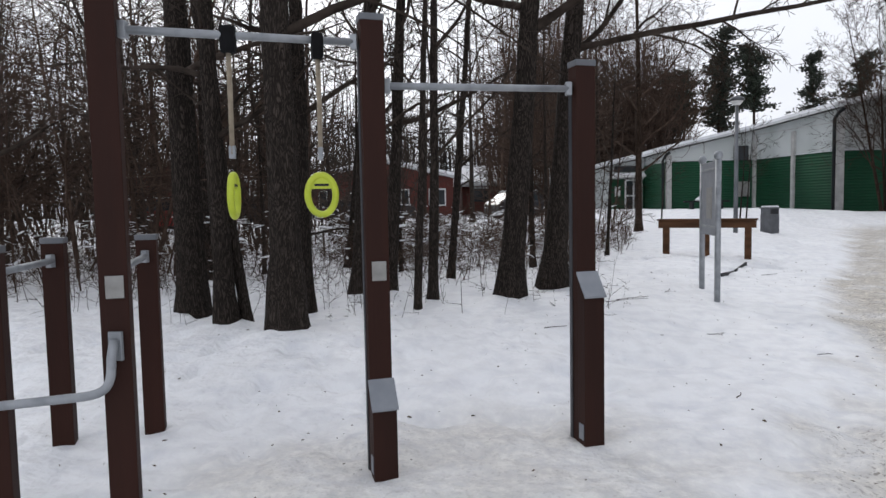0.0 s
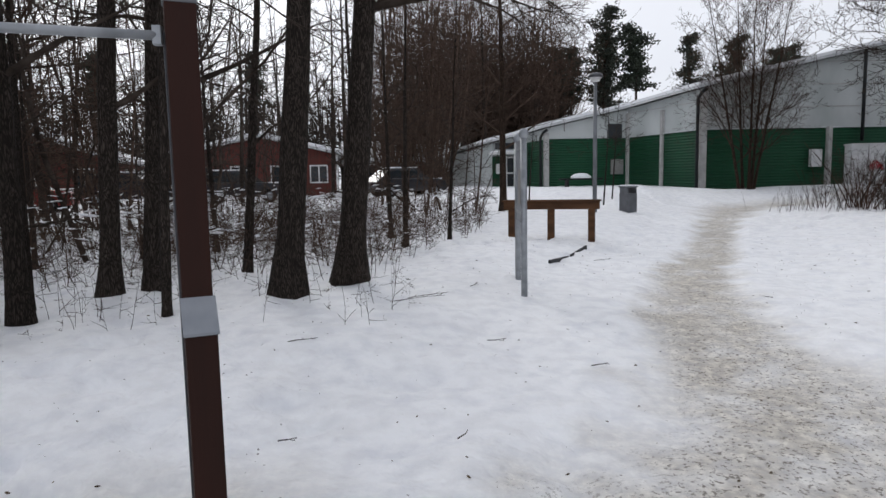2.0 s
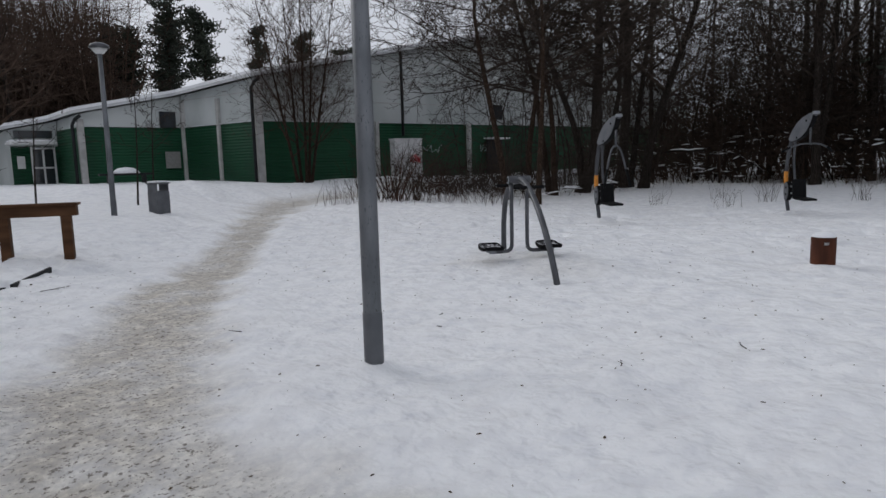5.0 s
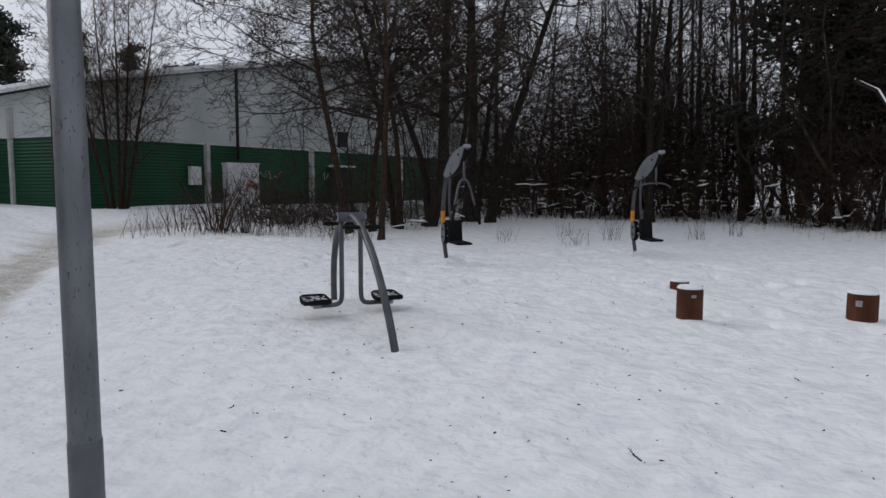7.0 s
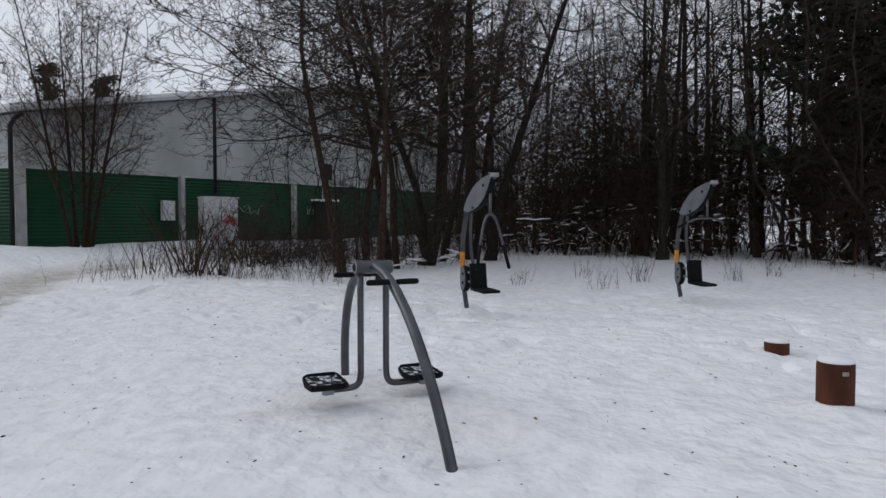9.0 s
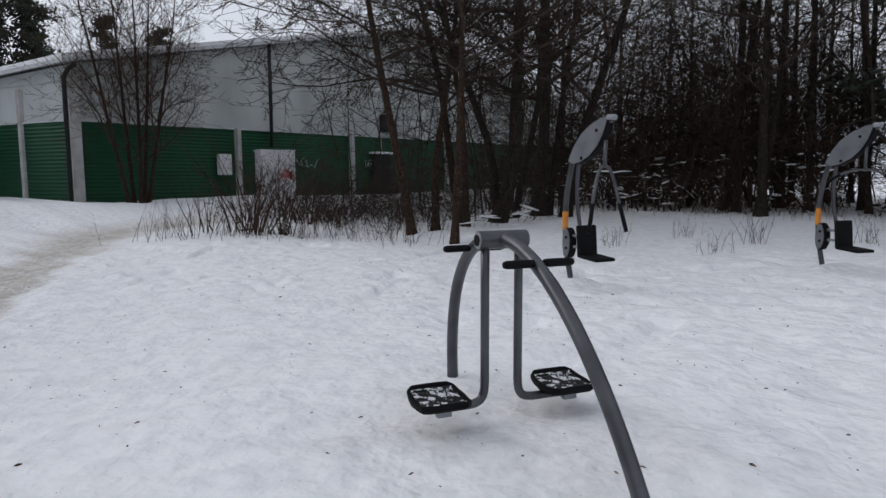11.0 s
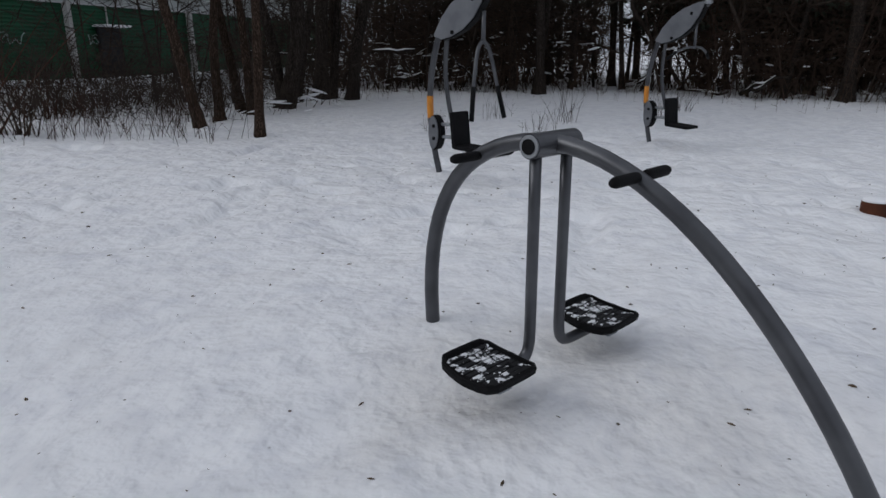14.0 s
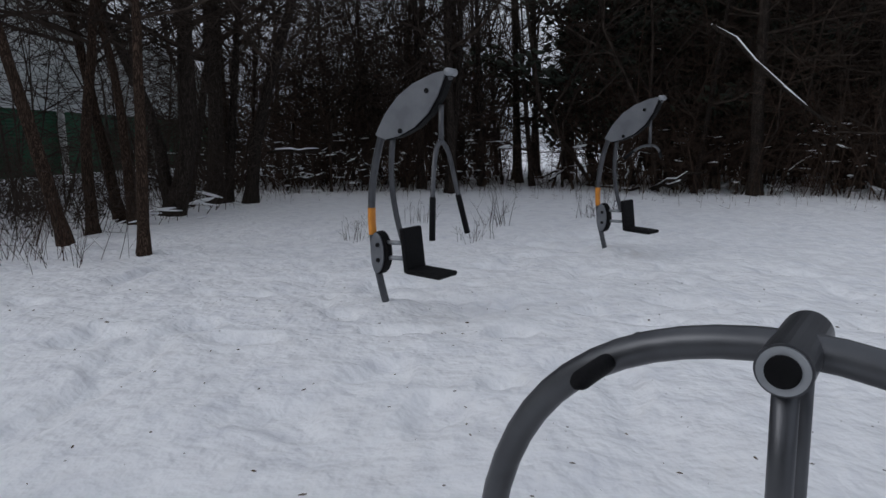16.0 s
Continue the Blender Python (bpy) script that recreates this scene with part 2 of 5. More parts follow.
REDCAR = mat("red_car_paint", (0.22, 0.012, 0.012), (0.28, 0.018, 0.016), 2, 0.3, 0.2, bump=0, coat=0.6)
BINGREY = mat("bin_grey", (0.085, 0.09, 0.10), (0.125, 0.13, 0.14), 5, 0.6, bump=0.1)


# ---- mesh helpers ----
def mesh_of(name, verts, faces, material, smooth=False):
    me = bpy.data.meshes.new(name)
    me.from_pydata(verts, [], faces)
    me.materials.append(material)
    if smooth:
        me.polygons.foreach_set("use_smooth", [True] * len(me.polygons))
    me.update()
    return me


def thing(name, m, label, category, group="", kind=""):
    ob = new(name)
    ob.empty_display_size = 0.1
    ob.matrix_world = m
    return tagged(ob, label, category, group, kind)


def part(name, bm, material, parent, label="", smooth=False, m=None):
    """Links a bmesh as one mesh under a thing or part, in the parent's own space."""
    me = bpy.data.meshes.new(name)
    if smooth:
        for f in bm.faces:
            f.smooth = True
    bm.to_mesh(me)
    bm.free()
    me.materials.append(material)
    ob = new(name, me)
    ob.parent = parent
    if m is not None:
        ob.matrix_local = m
    return tagged(ob, label)


def box(sx, sy, sz, at=(0, 0, 0), bevel=0.0, turn=None):
    bm = bmesh.new()
    bmesh.ops.create_cube(bm, size=1, matrix=Matrix.Diagonal((sx, sy, sz, 1)))
    if bevel:
        bmesh.ops.bevel(bm, geom=bm.edges[:], offset=bevel, segments=2, profile=0.6, affect="EDGES")
    bmesh.ops.transform(bm, matrix=Matrix.Translation(at) @ (turn or Matrix()), verts=bm.verts)
    return bm


def tube(points, radii, sides=12, caps=True, flat=1.0):
    """A bent round bar through the points; flat squeezes it across its bend."""
    bm = bmesh.new()
    pts = [Vector(p) for p in points]
    rings, side = [], None
    for i, p in enumerate(pts):
        d = (pts[min(i + 1, len(pts) - 1)] - pts[max(i - 1, 0)]).normalized()
        if side is None:
            side = d.cross(Vector((0.12, 0.34, 0.93)) if abs(d.z) < 0.9 else Vector((1, 0.1, 0)))
        side = (side - d * side.dot(d)).normalized()
        up = d.cross(side)
        r = radii[i] if isinstance(radii, (list, tuple)) else radii
        rings.append([bm.verts.new(p + side * (r * math.cos(a)) + up * (r * flat * math.sin(a)))
                      for a in (2 * math.pi * k / sides for k in range(sides))])
    for a, b in zip(rings, rings[1:]):
        for k in range(sides):
            bm.faces.new((a[k], a[(k + 1) % sides], b[(k + 1) % sides], b[k]))
    if caps:
        bm.faces.new(rings[0][::-1])
        bm.faces.new(rings[-1])
    bmesh.ops.recalc_face_normals(bm, faces=bm.faces)
    return bm


def bezier(p0, p1, p2, p3, n=16):
    p0, p1, p2, p3 = (Vector(p) for p in (p0, p1, p2, p3))
    return [p0 * (1 - t) ** 3 + p1 * 3 * t * (1 - t) ** 2 + p2 * 3 * t * t * (1 - t) + p3 * t ** 3 for t in (i / n for i in range(n + 1))]


def lathe(profile, sides=20):
    """Turned body from (radius, z) pairs, closed at both ends."""
    bm = bmesh.new()
    rings = [[bm.verts.new((r * math.cos(2 * math.pi * k / sides), r * math.sin(2 * math.pi * k / sides), z)) for k in range(sides)] for r, z in profile]
    for a, b in zip(rings, rings[1:]):
        for k in range(sides):
            bm.faces.new((a[k], a[(k + 1) % sides], b[(k + 1) % sides], b[k]))
    bm.faces.new(rings[0][::-1])
    bm.faces.new(rings[-1])
    bmesh.ops.recalc_face_normals(bm, faces=bm.faces)
    return bm


def slab(outline, thick, bevel=0.0):
    """An outline in x, z made solid along y, centred."""
    bm = bmesh.new()
    f = bm.faces.new([bm.verts.new((x, -thick / 2, z)) for x, z in outline])
    r = bmesh.ops.extrude_face_region(bm, geom=[f])
    bmesh.ops.translate(bm, verts=[v for v in r["geom"] if isinstance(v, bmesh.types.BMVert)], vec=(0, thick, 0))
    bmesh.ops.recalc_face_normals(bm, faces=bm.faces)
    if bevel:
        bmesh.ops.bevel(bm, geom=bm.edges[:], offset=bevel, segments=2, profile=0.6, affect="EDGES")
    return bm


# ---- ground ----
PATHLINE = [(1.8, 0.6, 2.2), (3.3, 3.2, 1.9), (4.0, 4.6, 1.45), (4.45, 5.6, 1.02), (5.0, 7.6, 0.72), (5.72, 9.2, 0.62), (6.8, 11.2, 0.56), (8.4, 13.6, 0.52), (11.0, 17.9, 0.6), (13.9, 21.9, 1.1), (21.0, 24.0, 0.9)]


FEET = [(-2.8, 8.2, 0.32), (-2.12, 7.4, 0.25), (-1.38, 7.0, 0.36), (-1.0, 9.0, 0.24), (-0.62, 9.15, 0.2), (0.89, 8.63, 0.32), (1.52, 9.43, 0.32), (16.79, 15.17, 0.25), (16.49, 13.97, 0.22), (6.5, 6.92, 0.13), (13.98, 10.36, 0.2), (16.95, 8.1, 0.35), (11.8, 5.88, 0.2), (12.96, 4.5, 0.2)]


def smooth(v, a, b):
    t = np.clip((v - a) / (b - a), 0, 1)
    return t * t * (3 - 2 * t)


def lumps(x, y, size, seed):
    """Smooth value noise on a lattice."""
    c, s = math.cos(seed * 0.9), math.sin(seed * 0.9)
    gx, gy = (x * c - y * s) / size, (x * s + y * c) / size
    ix, iy = np.floor(gx).astype(int), np.floor(gy).astype(int)
    fx, fy = gx - ix, gy - iy
    fx, fy = fx * fx * (3 - 2 * fx), fy * fy * (3 - 2 * fy)

    def h(a, b):
        v = np.sin(a * 127.1 + b * 311.7 + seed * 74.7) * 43758.5453
        return v - np.floor(v)

    return (h(ix, iy) * (1 - fx) + h(ix + 1, iy) * fx) * (1 - fy) + (h(ix, iy + 1) * (1 - fx) + h(ix + 1, iy + 1) * fx) * fy - 0.5


def trodden(x, y):
    best = np.full_like(x, 9.0)
    for (ax, ay, aw), (bx, by, bw) in zip(PATHLINE, PATHLINE[1:]):
        dx, dy = bx - ax, by - ay
        t = np.clip(((x - ax) * dx + (y - ay) * dy) / (dx * dx + dy * dy), 0, 1)
        best = np.minimum(best, np.hypot(x - ax - t * dx, y - ay - t * dy) / (aw + t * (bw - aw)))
    return best


def level(x, y):
    """The lie of the land, without lumps."""
    s = (x - 3) * 0.861 - (y - 4) * 0.509
    a = (x - 3) * 0.509 + (y - 4) * 0.861
    z = -0.14 + 0.07 * smooth(a, 1, 5) + 0.18 * smooth(s, 0.5, 5) + 0.14 * smooth(s, 8, 18) + 0.20 * smooth(-s, 1, 3.5) * smooth(y, 4.9, 7.3)
    z = z + smooth(s, 0.5, 2.5) * (0.14 * smooth(a, 5.5, 9) - 0.09)
    z = z + 0.24 * smooth(a, 8, 20) * (1 - 0.8 * smooth(s, 2, 8))
    q = y + 0.1 * (x - 16)
    return z + 0.45 * smooth(q, 22.8, 26.5) * smooth(x, 3, 8)


def ground_z(x, y):
    x, y = np.asarray(x, float), np.asarray(y, float)
    p = trodden(x, y)
    on = 1 - smooth(p, 0.6, 1.25)
    near = 1 - smooth(np.hypot(x - 8, y - 9), 18, 40)
    z = level(x, y) + near * (0.035 * lumps(x, y, 1.7, 1) + (1 - 0.3 * on) * (0.05 * lumps(x, y, 0.55, 2) + 0.03 * lumps(x, y, 0.24, 3) + 0.02 * lumps(x, y, 0.13, 6) - 0.07 * smooth(lumps(x, y, 0.33, 7) + 0.25 * lumps(x, y, 0.14, 4), 0.12, 0.34) * smooth(lumps(x, y, 3.0, 12), -0.2, 0.2)))
    q = y + 0.1 * (x - 16)
    z = z + 0.3 * lumps(x, y, 0.9, 5) * smooth(q, 22.3, 23.8) * (1 - smooth(q, 26, 28)) * smooth(x, 6, 9)
    for fx, fy, fr in FEET:
        z = z + 0.07 * np.exp(-((x - fx) ** 2 + (y - fy) ** 2) / (fr * fr)) * (1 + 0.6 * lumps(x, y, 0.16, 13))
    return z - 0.05 * on


def gz(x, y):
    return float(ground_z(np.array([x]), np.array([y]))[0])


def ground():
    def axis(lo, hi, step, far_lo, far_hi):
        a = list(np.arange(lo, hi, step))
        d, v = step, lo
        while v > far_lo:
            d *= 1.35
            v -= d
            a.insert(0, v)
        d, v = step, a[-1]
        while v < far_hi:
            d *= 1.35
            v += d
            a.append(v)
        return np.array(a)

    xs, ys = axis(-5.0, 18.0, 0.052, -900, 900), axis(2.5, 17.0, 0.052, -900, 900)
    X, Y = np.meshgrid(xs, ys)
    x, y = X.ravel(), Y.ravel()
    z = ground_z(x, y)
    nx, ny = len(xs), len(ys)
    k = np.arange((ny - 1) * (nx - 1))
    i = (k // (nx - 1)) * nx + k % (nx - 1)
    faces = np.stack([i, i + 1, i + nx + 1, i + nx], 1)
    me = bpy.data.meshes.new("ground")
    me.vertices.add(len(x))
    me.vertices.foreach_set("co", np.stack([x, y, z], 1).ravel())
    me.loops.add(faces.size)
    me.loops.foreach_set("vertex_index", faces.ravel())
    me.polygons.add(len(faces))
    me.polygons.foreach_set("loop_start", np.arange(0, faces.size, 4))
    me.update(calc_edges=True)
    me.polygons.foreach_set("use_smooth", np.ones(len(faces), bool))
    p = trodden(x, y) + 0.5 * lumps(x, y, 0.6, 8) + 0.3 * lumps(x, y, 0.2, 9)
    trod = (1 - smooth(p, 0.28, 1.25)) * 0.86
    gym = (1 - smooth(np.hypot((x - 0.4) / 1.6, (y - 3.9) / 1.3) + 0.8 * lumps(x, y, 0.8, 10), 0.3, 1.2)) * 0.45
    steps = (1 - smooth(np.hypot((x - 10.0) / 0.95, (y - 8.65) / 0.95) + 0.9 * lumps(x, y, 0.5, 11), 0.2, 1.2)) * 0.26
    attr = me.attributes.new("trod", "FLOAT", "POINT")
    attr.data.foreach_set("value", np.clip(np.maximum(np.maximum(trod, gym), steps), 0, 1).astype(np.float32))
    me.materials.append(GROUND)
    tagged(new("ground", me), "snow-covered ground with a trodden gritty brown path", "ground", kind="structure")


ground()


# ---- trees ----
class Wood:
    """Collects tapered twigs and limbs into one vertex and face list."""

    def __init__(self, seed):
        self.v, self.f, self.rnd = [], [], random.Random(seed)

    def limb(self, pts, r0, r1, sides):
        n = len(pts)
        base = len(self.v)
        side = None
        for i, p in enumerate(pts):
            d = (pts[min(i + 1, n - 1)] - pts[max(i - 1, 0)]).normalized()
            if side is None:
                side = d.orthogonal()
            side = (side - d * side.dot(d)).normalized()
            up = d.cross(side)
            r = r0 + (r1 - r0) * i / (n - 1)
            for k in range(sides):
                a = 2 * math.pi * k / sides
                self.v.append(p + side * (r * math.cos(a)) + up * (r * math.sin(a)))
        for i in range(n - 1):
            for k in range(sides):
                a, b = base + i * sides + k, base + i * sides + (k + 1) % sides
                self.f.append((a, b, b + sides, a + sides))

    def bent(self, p, d, length, n, wobble, lift=0.0):
        """Points of a crooked line that starts at p along d."""
        r, pts, d = self.rnd, [Vector(p)], Vector(d).normalized()
        for _ in range(n):
            d = (d + Vector((r.uniform(-1, 1), r.uniform(-1, 1), r.uniform(-1, 1) + lift)) * wobble).normalized()
            pts.append(pts[-1] + d * (length / n))
        return pts

    def along(self, pts, t):
        s = min(int(t * (len(pts) - 1)), len(pts) - 2)
        k = t * (len(pts) - 1) - s
        return pts[s].lerp(pts[s + 1], k), (pts[s + 1] - pts[s]).normalized()

    def off(self, d, spread):
        r = self.rnd
        s = d.orthogonal().normalized()
        s.rotate(Matrix.Rotation(r.uniform(0, 2 * math.pi), 3, d))
        return (d * math.cos(spread) + s * math.sin(spread)).normalized()

    def spray(self, pts, r0, length, count, depth, start=0.2, thin=0.005, lift=0.1, spread=(0.5, 1.1)):
        """Side twigs along a limb, twigs on those twigs, down to depth 0."""
        r = self.rnd
        for i in range(count):
            t = start + (1 - start) * (i + r.random()) / count
            p, d = self.along(pts, min(t, 0.99))
            ln = length * (1.15 - 0.65 * t) * r.uniform(0.6, 1.25)
            ra = max(thin, r0 * (1 - 0.75 * t) * 0.5)
            tw = self.bent(p, self.off(d, r.uniform(*spread)), ln, 4 if depth else 2, 0.26, lift * 0.7)
            self.limb(tw, ra, thin * 0.6, 4 if ra > 0.02 else 3)
            if depth:
                self.spray(tw, ra, ln * 0.5, max(3, int(count * 0.7)), depth - 1, 0.15, thin, lift, spread)

    def mesh(self, name, material):
        return mesh_of(name, self.v, self.f, material, True)


def tree_meshes(seed, radius, height, lean=(0, 0), first=3.0, limbs=14, subs=8, depth=1, reach=3.2, thin=0.006, sides=10, up=0.5, flare=1.5, bark=None, twig=None, upper=None, knee=3.0, droop=0.22):
    """Trunk mesh and crown mesh of a bare tree at the origin."""
    trunk, crown = Wood(seed), Wood(seed + 1000)
    r = trunk.rnd
    n = 14
    pts = []
    wob = Vector((0, 0, 0))
    for i in range(n + 1):
        t = i / n
        wob += Vector((r.uniform(-1, 1), r.uniform(-1, 1), 0)) * 0.035 * height / n * 1.5
        low, top = min(t * height, knee), max(0.0, t * height - knee)
        late = upper or lean
        pts.append(Vector((lean[0] * low + late[0] * top, lean[1] * low + late[1] * top, -0.25 + t * (height + 0.25))) + wob * t)
    half = [pts[0], pts[0].lerp(pts[1], 0.35), pts[0].lerp(pts[1], 0.7)] + pts[1:]
    base = len(trunk.v)
    trunk.limb(half, radius, radius * 0.12, sides)
    for i in range(len(half)):
        k = 1 + (flare - 1) * max(0, 1 - i / 2.6) ** 1.5
        for j in range(sides):
            v = trunk.v[base + i * sides + j]
            v.xy = half[i].xy + (v.xy - half[i].xy) * (k * (1 + r.uniform(-0.09, 0.09)))
    for i in range(limbs):
        t = (first + (height * 0.97 - first) * (i + r.random() * 0.8) / limbs) / height
        p, d = trunk.along(pts, min(t, 0.98))
        a = i * 2.4 + r.uniform(-0.6, 0.6)
        out = Vector((math.cos(a), math.sin(a), up + r.uniform(-0.25, 0.35)))
        ln = reach * (1.1 - 0.7 * t) * r.uniform(0.65, 1.25)
        ra = radius * (1 - 0.85 * t) * r.uniform(0.28, 0.5)
        lb = crown.bent(p, out, ln, 7, 0.23, droop)
        crown.limb(lb, ra, thin, 6 if ra > 0.03 else 4)
        crown.spray(lb, ra, ln * 0.5, subs, depth, 0.15, thin)
    return trunk.mesh("trunk", bark or BARK), crown.mesh("crown", twig or TWIG)


def put_tree(meshes, m, label, group="", name="tree", parts=("trunk", "crown")):
    ob = thing(name, m, label, "tree", group)
    for me, nm in zip(meshes, parts):
        c = new(nm, me)
        c.parent = ob
    return ob


def at_ground(x, y, turn=0.0, scale=1.0, sink=0.0):
    return Matrix.Translation((x, y, gz(x, y) - sink)) @ Matrix.Rotation(turn, 4, "Z") @ Matrix.Scale(scale, 4)


# the large trees beside the exercise frame
LEFT = [(-2.8, 8.2, 0.2, 11, -0.01), (-2.12, 7.4, 0.125, 10, -0.03), (-1.93, 7.55, 0.07, 8, -0.12), (-1.38, 7.0, 0.185, 13, 0.0),
        (-1.0, 9.0, 0.125, 11, 0.07), (-1.5, 8.2, 0.115, 11, 0.02), (-0.62, 9.15, 0.1, 10, 0.065), (-0.04, 8.77, 0.075, 9, 0.035), (-0.2, 8.23, 0.055, 7, 0.04),
        (0.89, 8.63, 0.172, 12, 0.095), (1.52, 9.43, 0.19, 12, 0.09), (-4.6, 9.8, 0.12, 10, 0.02), (-5.9, 8.8, 0.1, 9, 0.0), (-3.9, 11.6, 0.14, 11, 0.0),
        (0.15, 10.6, 0.07, 9, 0.08), (-1.7, 12.5, 0.12, 11, 0.12)]
for i, (x, y, rad, h, ln) in enumerate(LEFT):
    big = rad > 0.13
    put_tree(tree_meshes(40 + i, rad, h, (ln, -0.01), 2.8 if big else 1.8, 14 if big else 10, 8 if big else 6, 2, 3.6 if big else 2.2, 0.005),
             at_ground(x, y), "tall bare tree with dark rough bark in the snow" if big else "slim bare tree with dark bark in the snow", "trees beside the exercise frame")

put_tree(tree_meshes(140, 0.13, 10, (0.0, 0.0), 1.8, 18, 8, 2, 3.8, 0.007, bark=BARK_RED, twig=TWIG_BROWN), at_ground(6.0, 21.5), "stout bare tree near the hall entrance", "trees near the entrance")
for k, (x, y) in enumerate([(7.3, 23.5), (9.6, 22.6), (10.6, 24.4)]):
    put_tree(tree_meshes(150 + k, 0.035, 3.4, (0.05, -0.04), 1.5, 9, 5, 1, 1.6, 0.006), at_ground(x, y), "young planted tree before the hall", "young trees before the hall")

# a long low limb from the outermost tree, reaching over the snow towards the path
limb = Wood(77)
reach = limb.bent((1.85, 9.4, 3.25), (0.85, -0.35, 0.12), 4.6, 9, 0.07, 0.05)
limb.limb(reach, 0.045, 0.008, 6)
limb.spray(reach, 0.05, 1.1, 13, 2, 0.12, 0.004, -0.05)
long_limb = new("long_limb", limb.mesh("long_limb", TWIG))
long_limb.parent = scene.objects["tree.010"]
long_limb.matrix_parent_inverse = scene.objects["tree.010"].matrix_world.inverted()

# multi-stemmed and single trees at the edge of the dark wood
RIGHT = [(16.79, 15.17, 0.105, 8.5, (-0.12, 0.135), (0.0, 0.0), 4.6), (16.49, 13.97, 0.09, 8.5, (0.025, -0.04), (0.0, 0.0), 3.0),
         (18.5, 16.0, 0.11, 8, (0.0, 0.0), (0.08, -0.12), 1.6), (20.1, 16.5, 0.12, 10, (-0.08, 0.1), (-0.15, 0.19), 3.4), (19.8, 16.1, 0.11, 10, (-0.02, 0.02), (-0.1, 0.13), 2.6),
         (21.2, 16.2, 0.22, 12, (0.16, -0.27), (0.02, -0.04), 1.5), (21.5, 16.3, 0.14, 11, (-0.06, 0.07), (-0.23, 0.29), 2.0), (23.0, 16.8, 0.12, 12, (0.09, -0.18), (0.02, -0.02), 3.3),
         (23.9, 16.5, 0.22, 13, (0.02, -0.05), (-0.01, 0.02), 4.0), (24.1, 16.3, 0.13, 12, (0.05, -0.1), (0.07, -0.13), 4.0), (24.0, 15.7, 0.18, 12, (0.06, -0.13), (0.13, -0.29), 1.9),
         (26.0, 10.9, 0.15, 11, (-0.02, 0.03), (0.0, 0.0), 3.0), (26.2, 11.1, 0.12, 11, (0.05, -0.12), (0.02, -0.06), 3.0), (24.8, 3.7, 0.17, 12, (0.0, 0.02), (0.0, 0.0), 3.0)]
for i, (x, y, rad, h, low_lean, top_lean, knee) in enumerate(RIGHT):
    near = i < 5
    put_tree(tree_meshes(80 + i, rad, h, low_lean, 2.9, 25 if near else 21, 9, 2, 5.0 if near else 4.4, 0.0062, up=0.35 if near else 0.5, bark=BARK_RED if i < 5 else BARK,
                         upper=top_lean, knee=knee, droop=-0.05 if near else 0.1),
             at_ground(x, y), "bare tree with leaning dark stem at the wood's edge", "trees at the edge of the wood")

# the slender many-stemmed tree before the hall
for i, (dx, dy, lx, ly) in enumerate([(-0.2, 0, -0.2, 0.0), (0.0, 0.1, -0.06, 0.02), (0.22, -0.05, 0.08, 0.0), (0.4, 0.1, 0.2, 0.03), (0.1, -0.1, 0.02, 0.0)]):
    put_tree(tree_meshes(120 + i, 0.075, 7.8, (lx, ly), 1.2, 19, 7, 2, 3.7, 0.0055, up=1.2, bark=BARK_RED, twig=TWIG_BROWN), at_ground(17.3 + dx, 27.0 + dy), "slender bare stem before the hall", "stems before the hall")

# wood in the distance: a few grown trees, set out again and again
rnd = random.Random(5)
KINDS = [tree_meshes(200 + i, 0.14, 11, (rnd.uniform(-0.05, 0.05), rnd.uniform(-0.05, 0.05)), 1.6, 10, 5, 1, 2.9, 0.013, 6) for i in range(5)]
POLES = [tree_meshes(230 + i, 0.11, 12, (rnd.uniform(-0.12, 0.12), rnd.uniform(-0.12, 0.12)), 0.8, 13, 5, 1, 1.8, 0.012, 6, 0.2) for i in range(4)]


def scatter(kinds, count, inside, label, group, seed, gap=0.9, sizes=(0.8, 1.25)):
    r, spots = random.Random(seed), []
    tries = 0
    while len(spots) < count and tries < count * 60:
        tries += 1
        x, y = inside(r)
        if all((x - a) ** 2 + (y - b) ** 2 > gap * gap for a, b in spots):
            spots.append((x, y))
            put_tree(r.choice(kinds), at_ground(x, y, r.uniform(0, 6.3), r.uniform(*sizes)), label, group)


def between(p, q, deep):
    """A random spot in the strip from p to q, that far behind it on its left-hand side."""
    def spot(r):
        t, w = r.random(), r.uniform(0, deep)
        dx, dy = q[0] - p[0], q[1] - p[1]
        n = math.hypot(dx, dy)
        return p[0] + dx * t - dy / n * w, p[1] + dy * t + dx / n * w
    return spot


scatter(POLES, 30, between((19.6, -9.0), (26.0, 14.5), -14), "thin dark tree in the dense wood", "trees of the dark wood", 11, 1.0)
scatter(KINDS, 20, between((26.0, 3.0), (29.0, 21.0), -14), "bare tree in the dense wood", "trees of the dark wood", 12, 1.3)
scatter(KINDS, 26, between((-4.0, 13.5), (-28.0, 15.0), -18), "bare tree behind the clearing", "trees behind the clearing", 13, 1.2, (0.5, 0.95))
scatter(KINDS, 9, between((2.2, 17.0), (-4.5, 11.0), 4), "bare young tree among the brush", "trees behind the clearing", 14, 0.9, (0.3, 0.5))
scatter(KINDS, 12, between((2.0, 30.0), (-14.0, 26.0), -12), "bare tree beyond the shrubs", "trees behind the clearing", 16, 1.5, (0.7, 1.05))
scatter(KINDS, 22, between((-20.0, 52.0), (12.0, 50.0), 14), "bare tree in the distant wood", "trees of the distant wood", 15, 1.5, (0.9, 1.4))


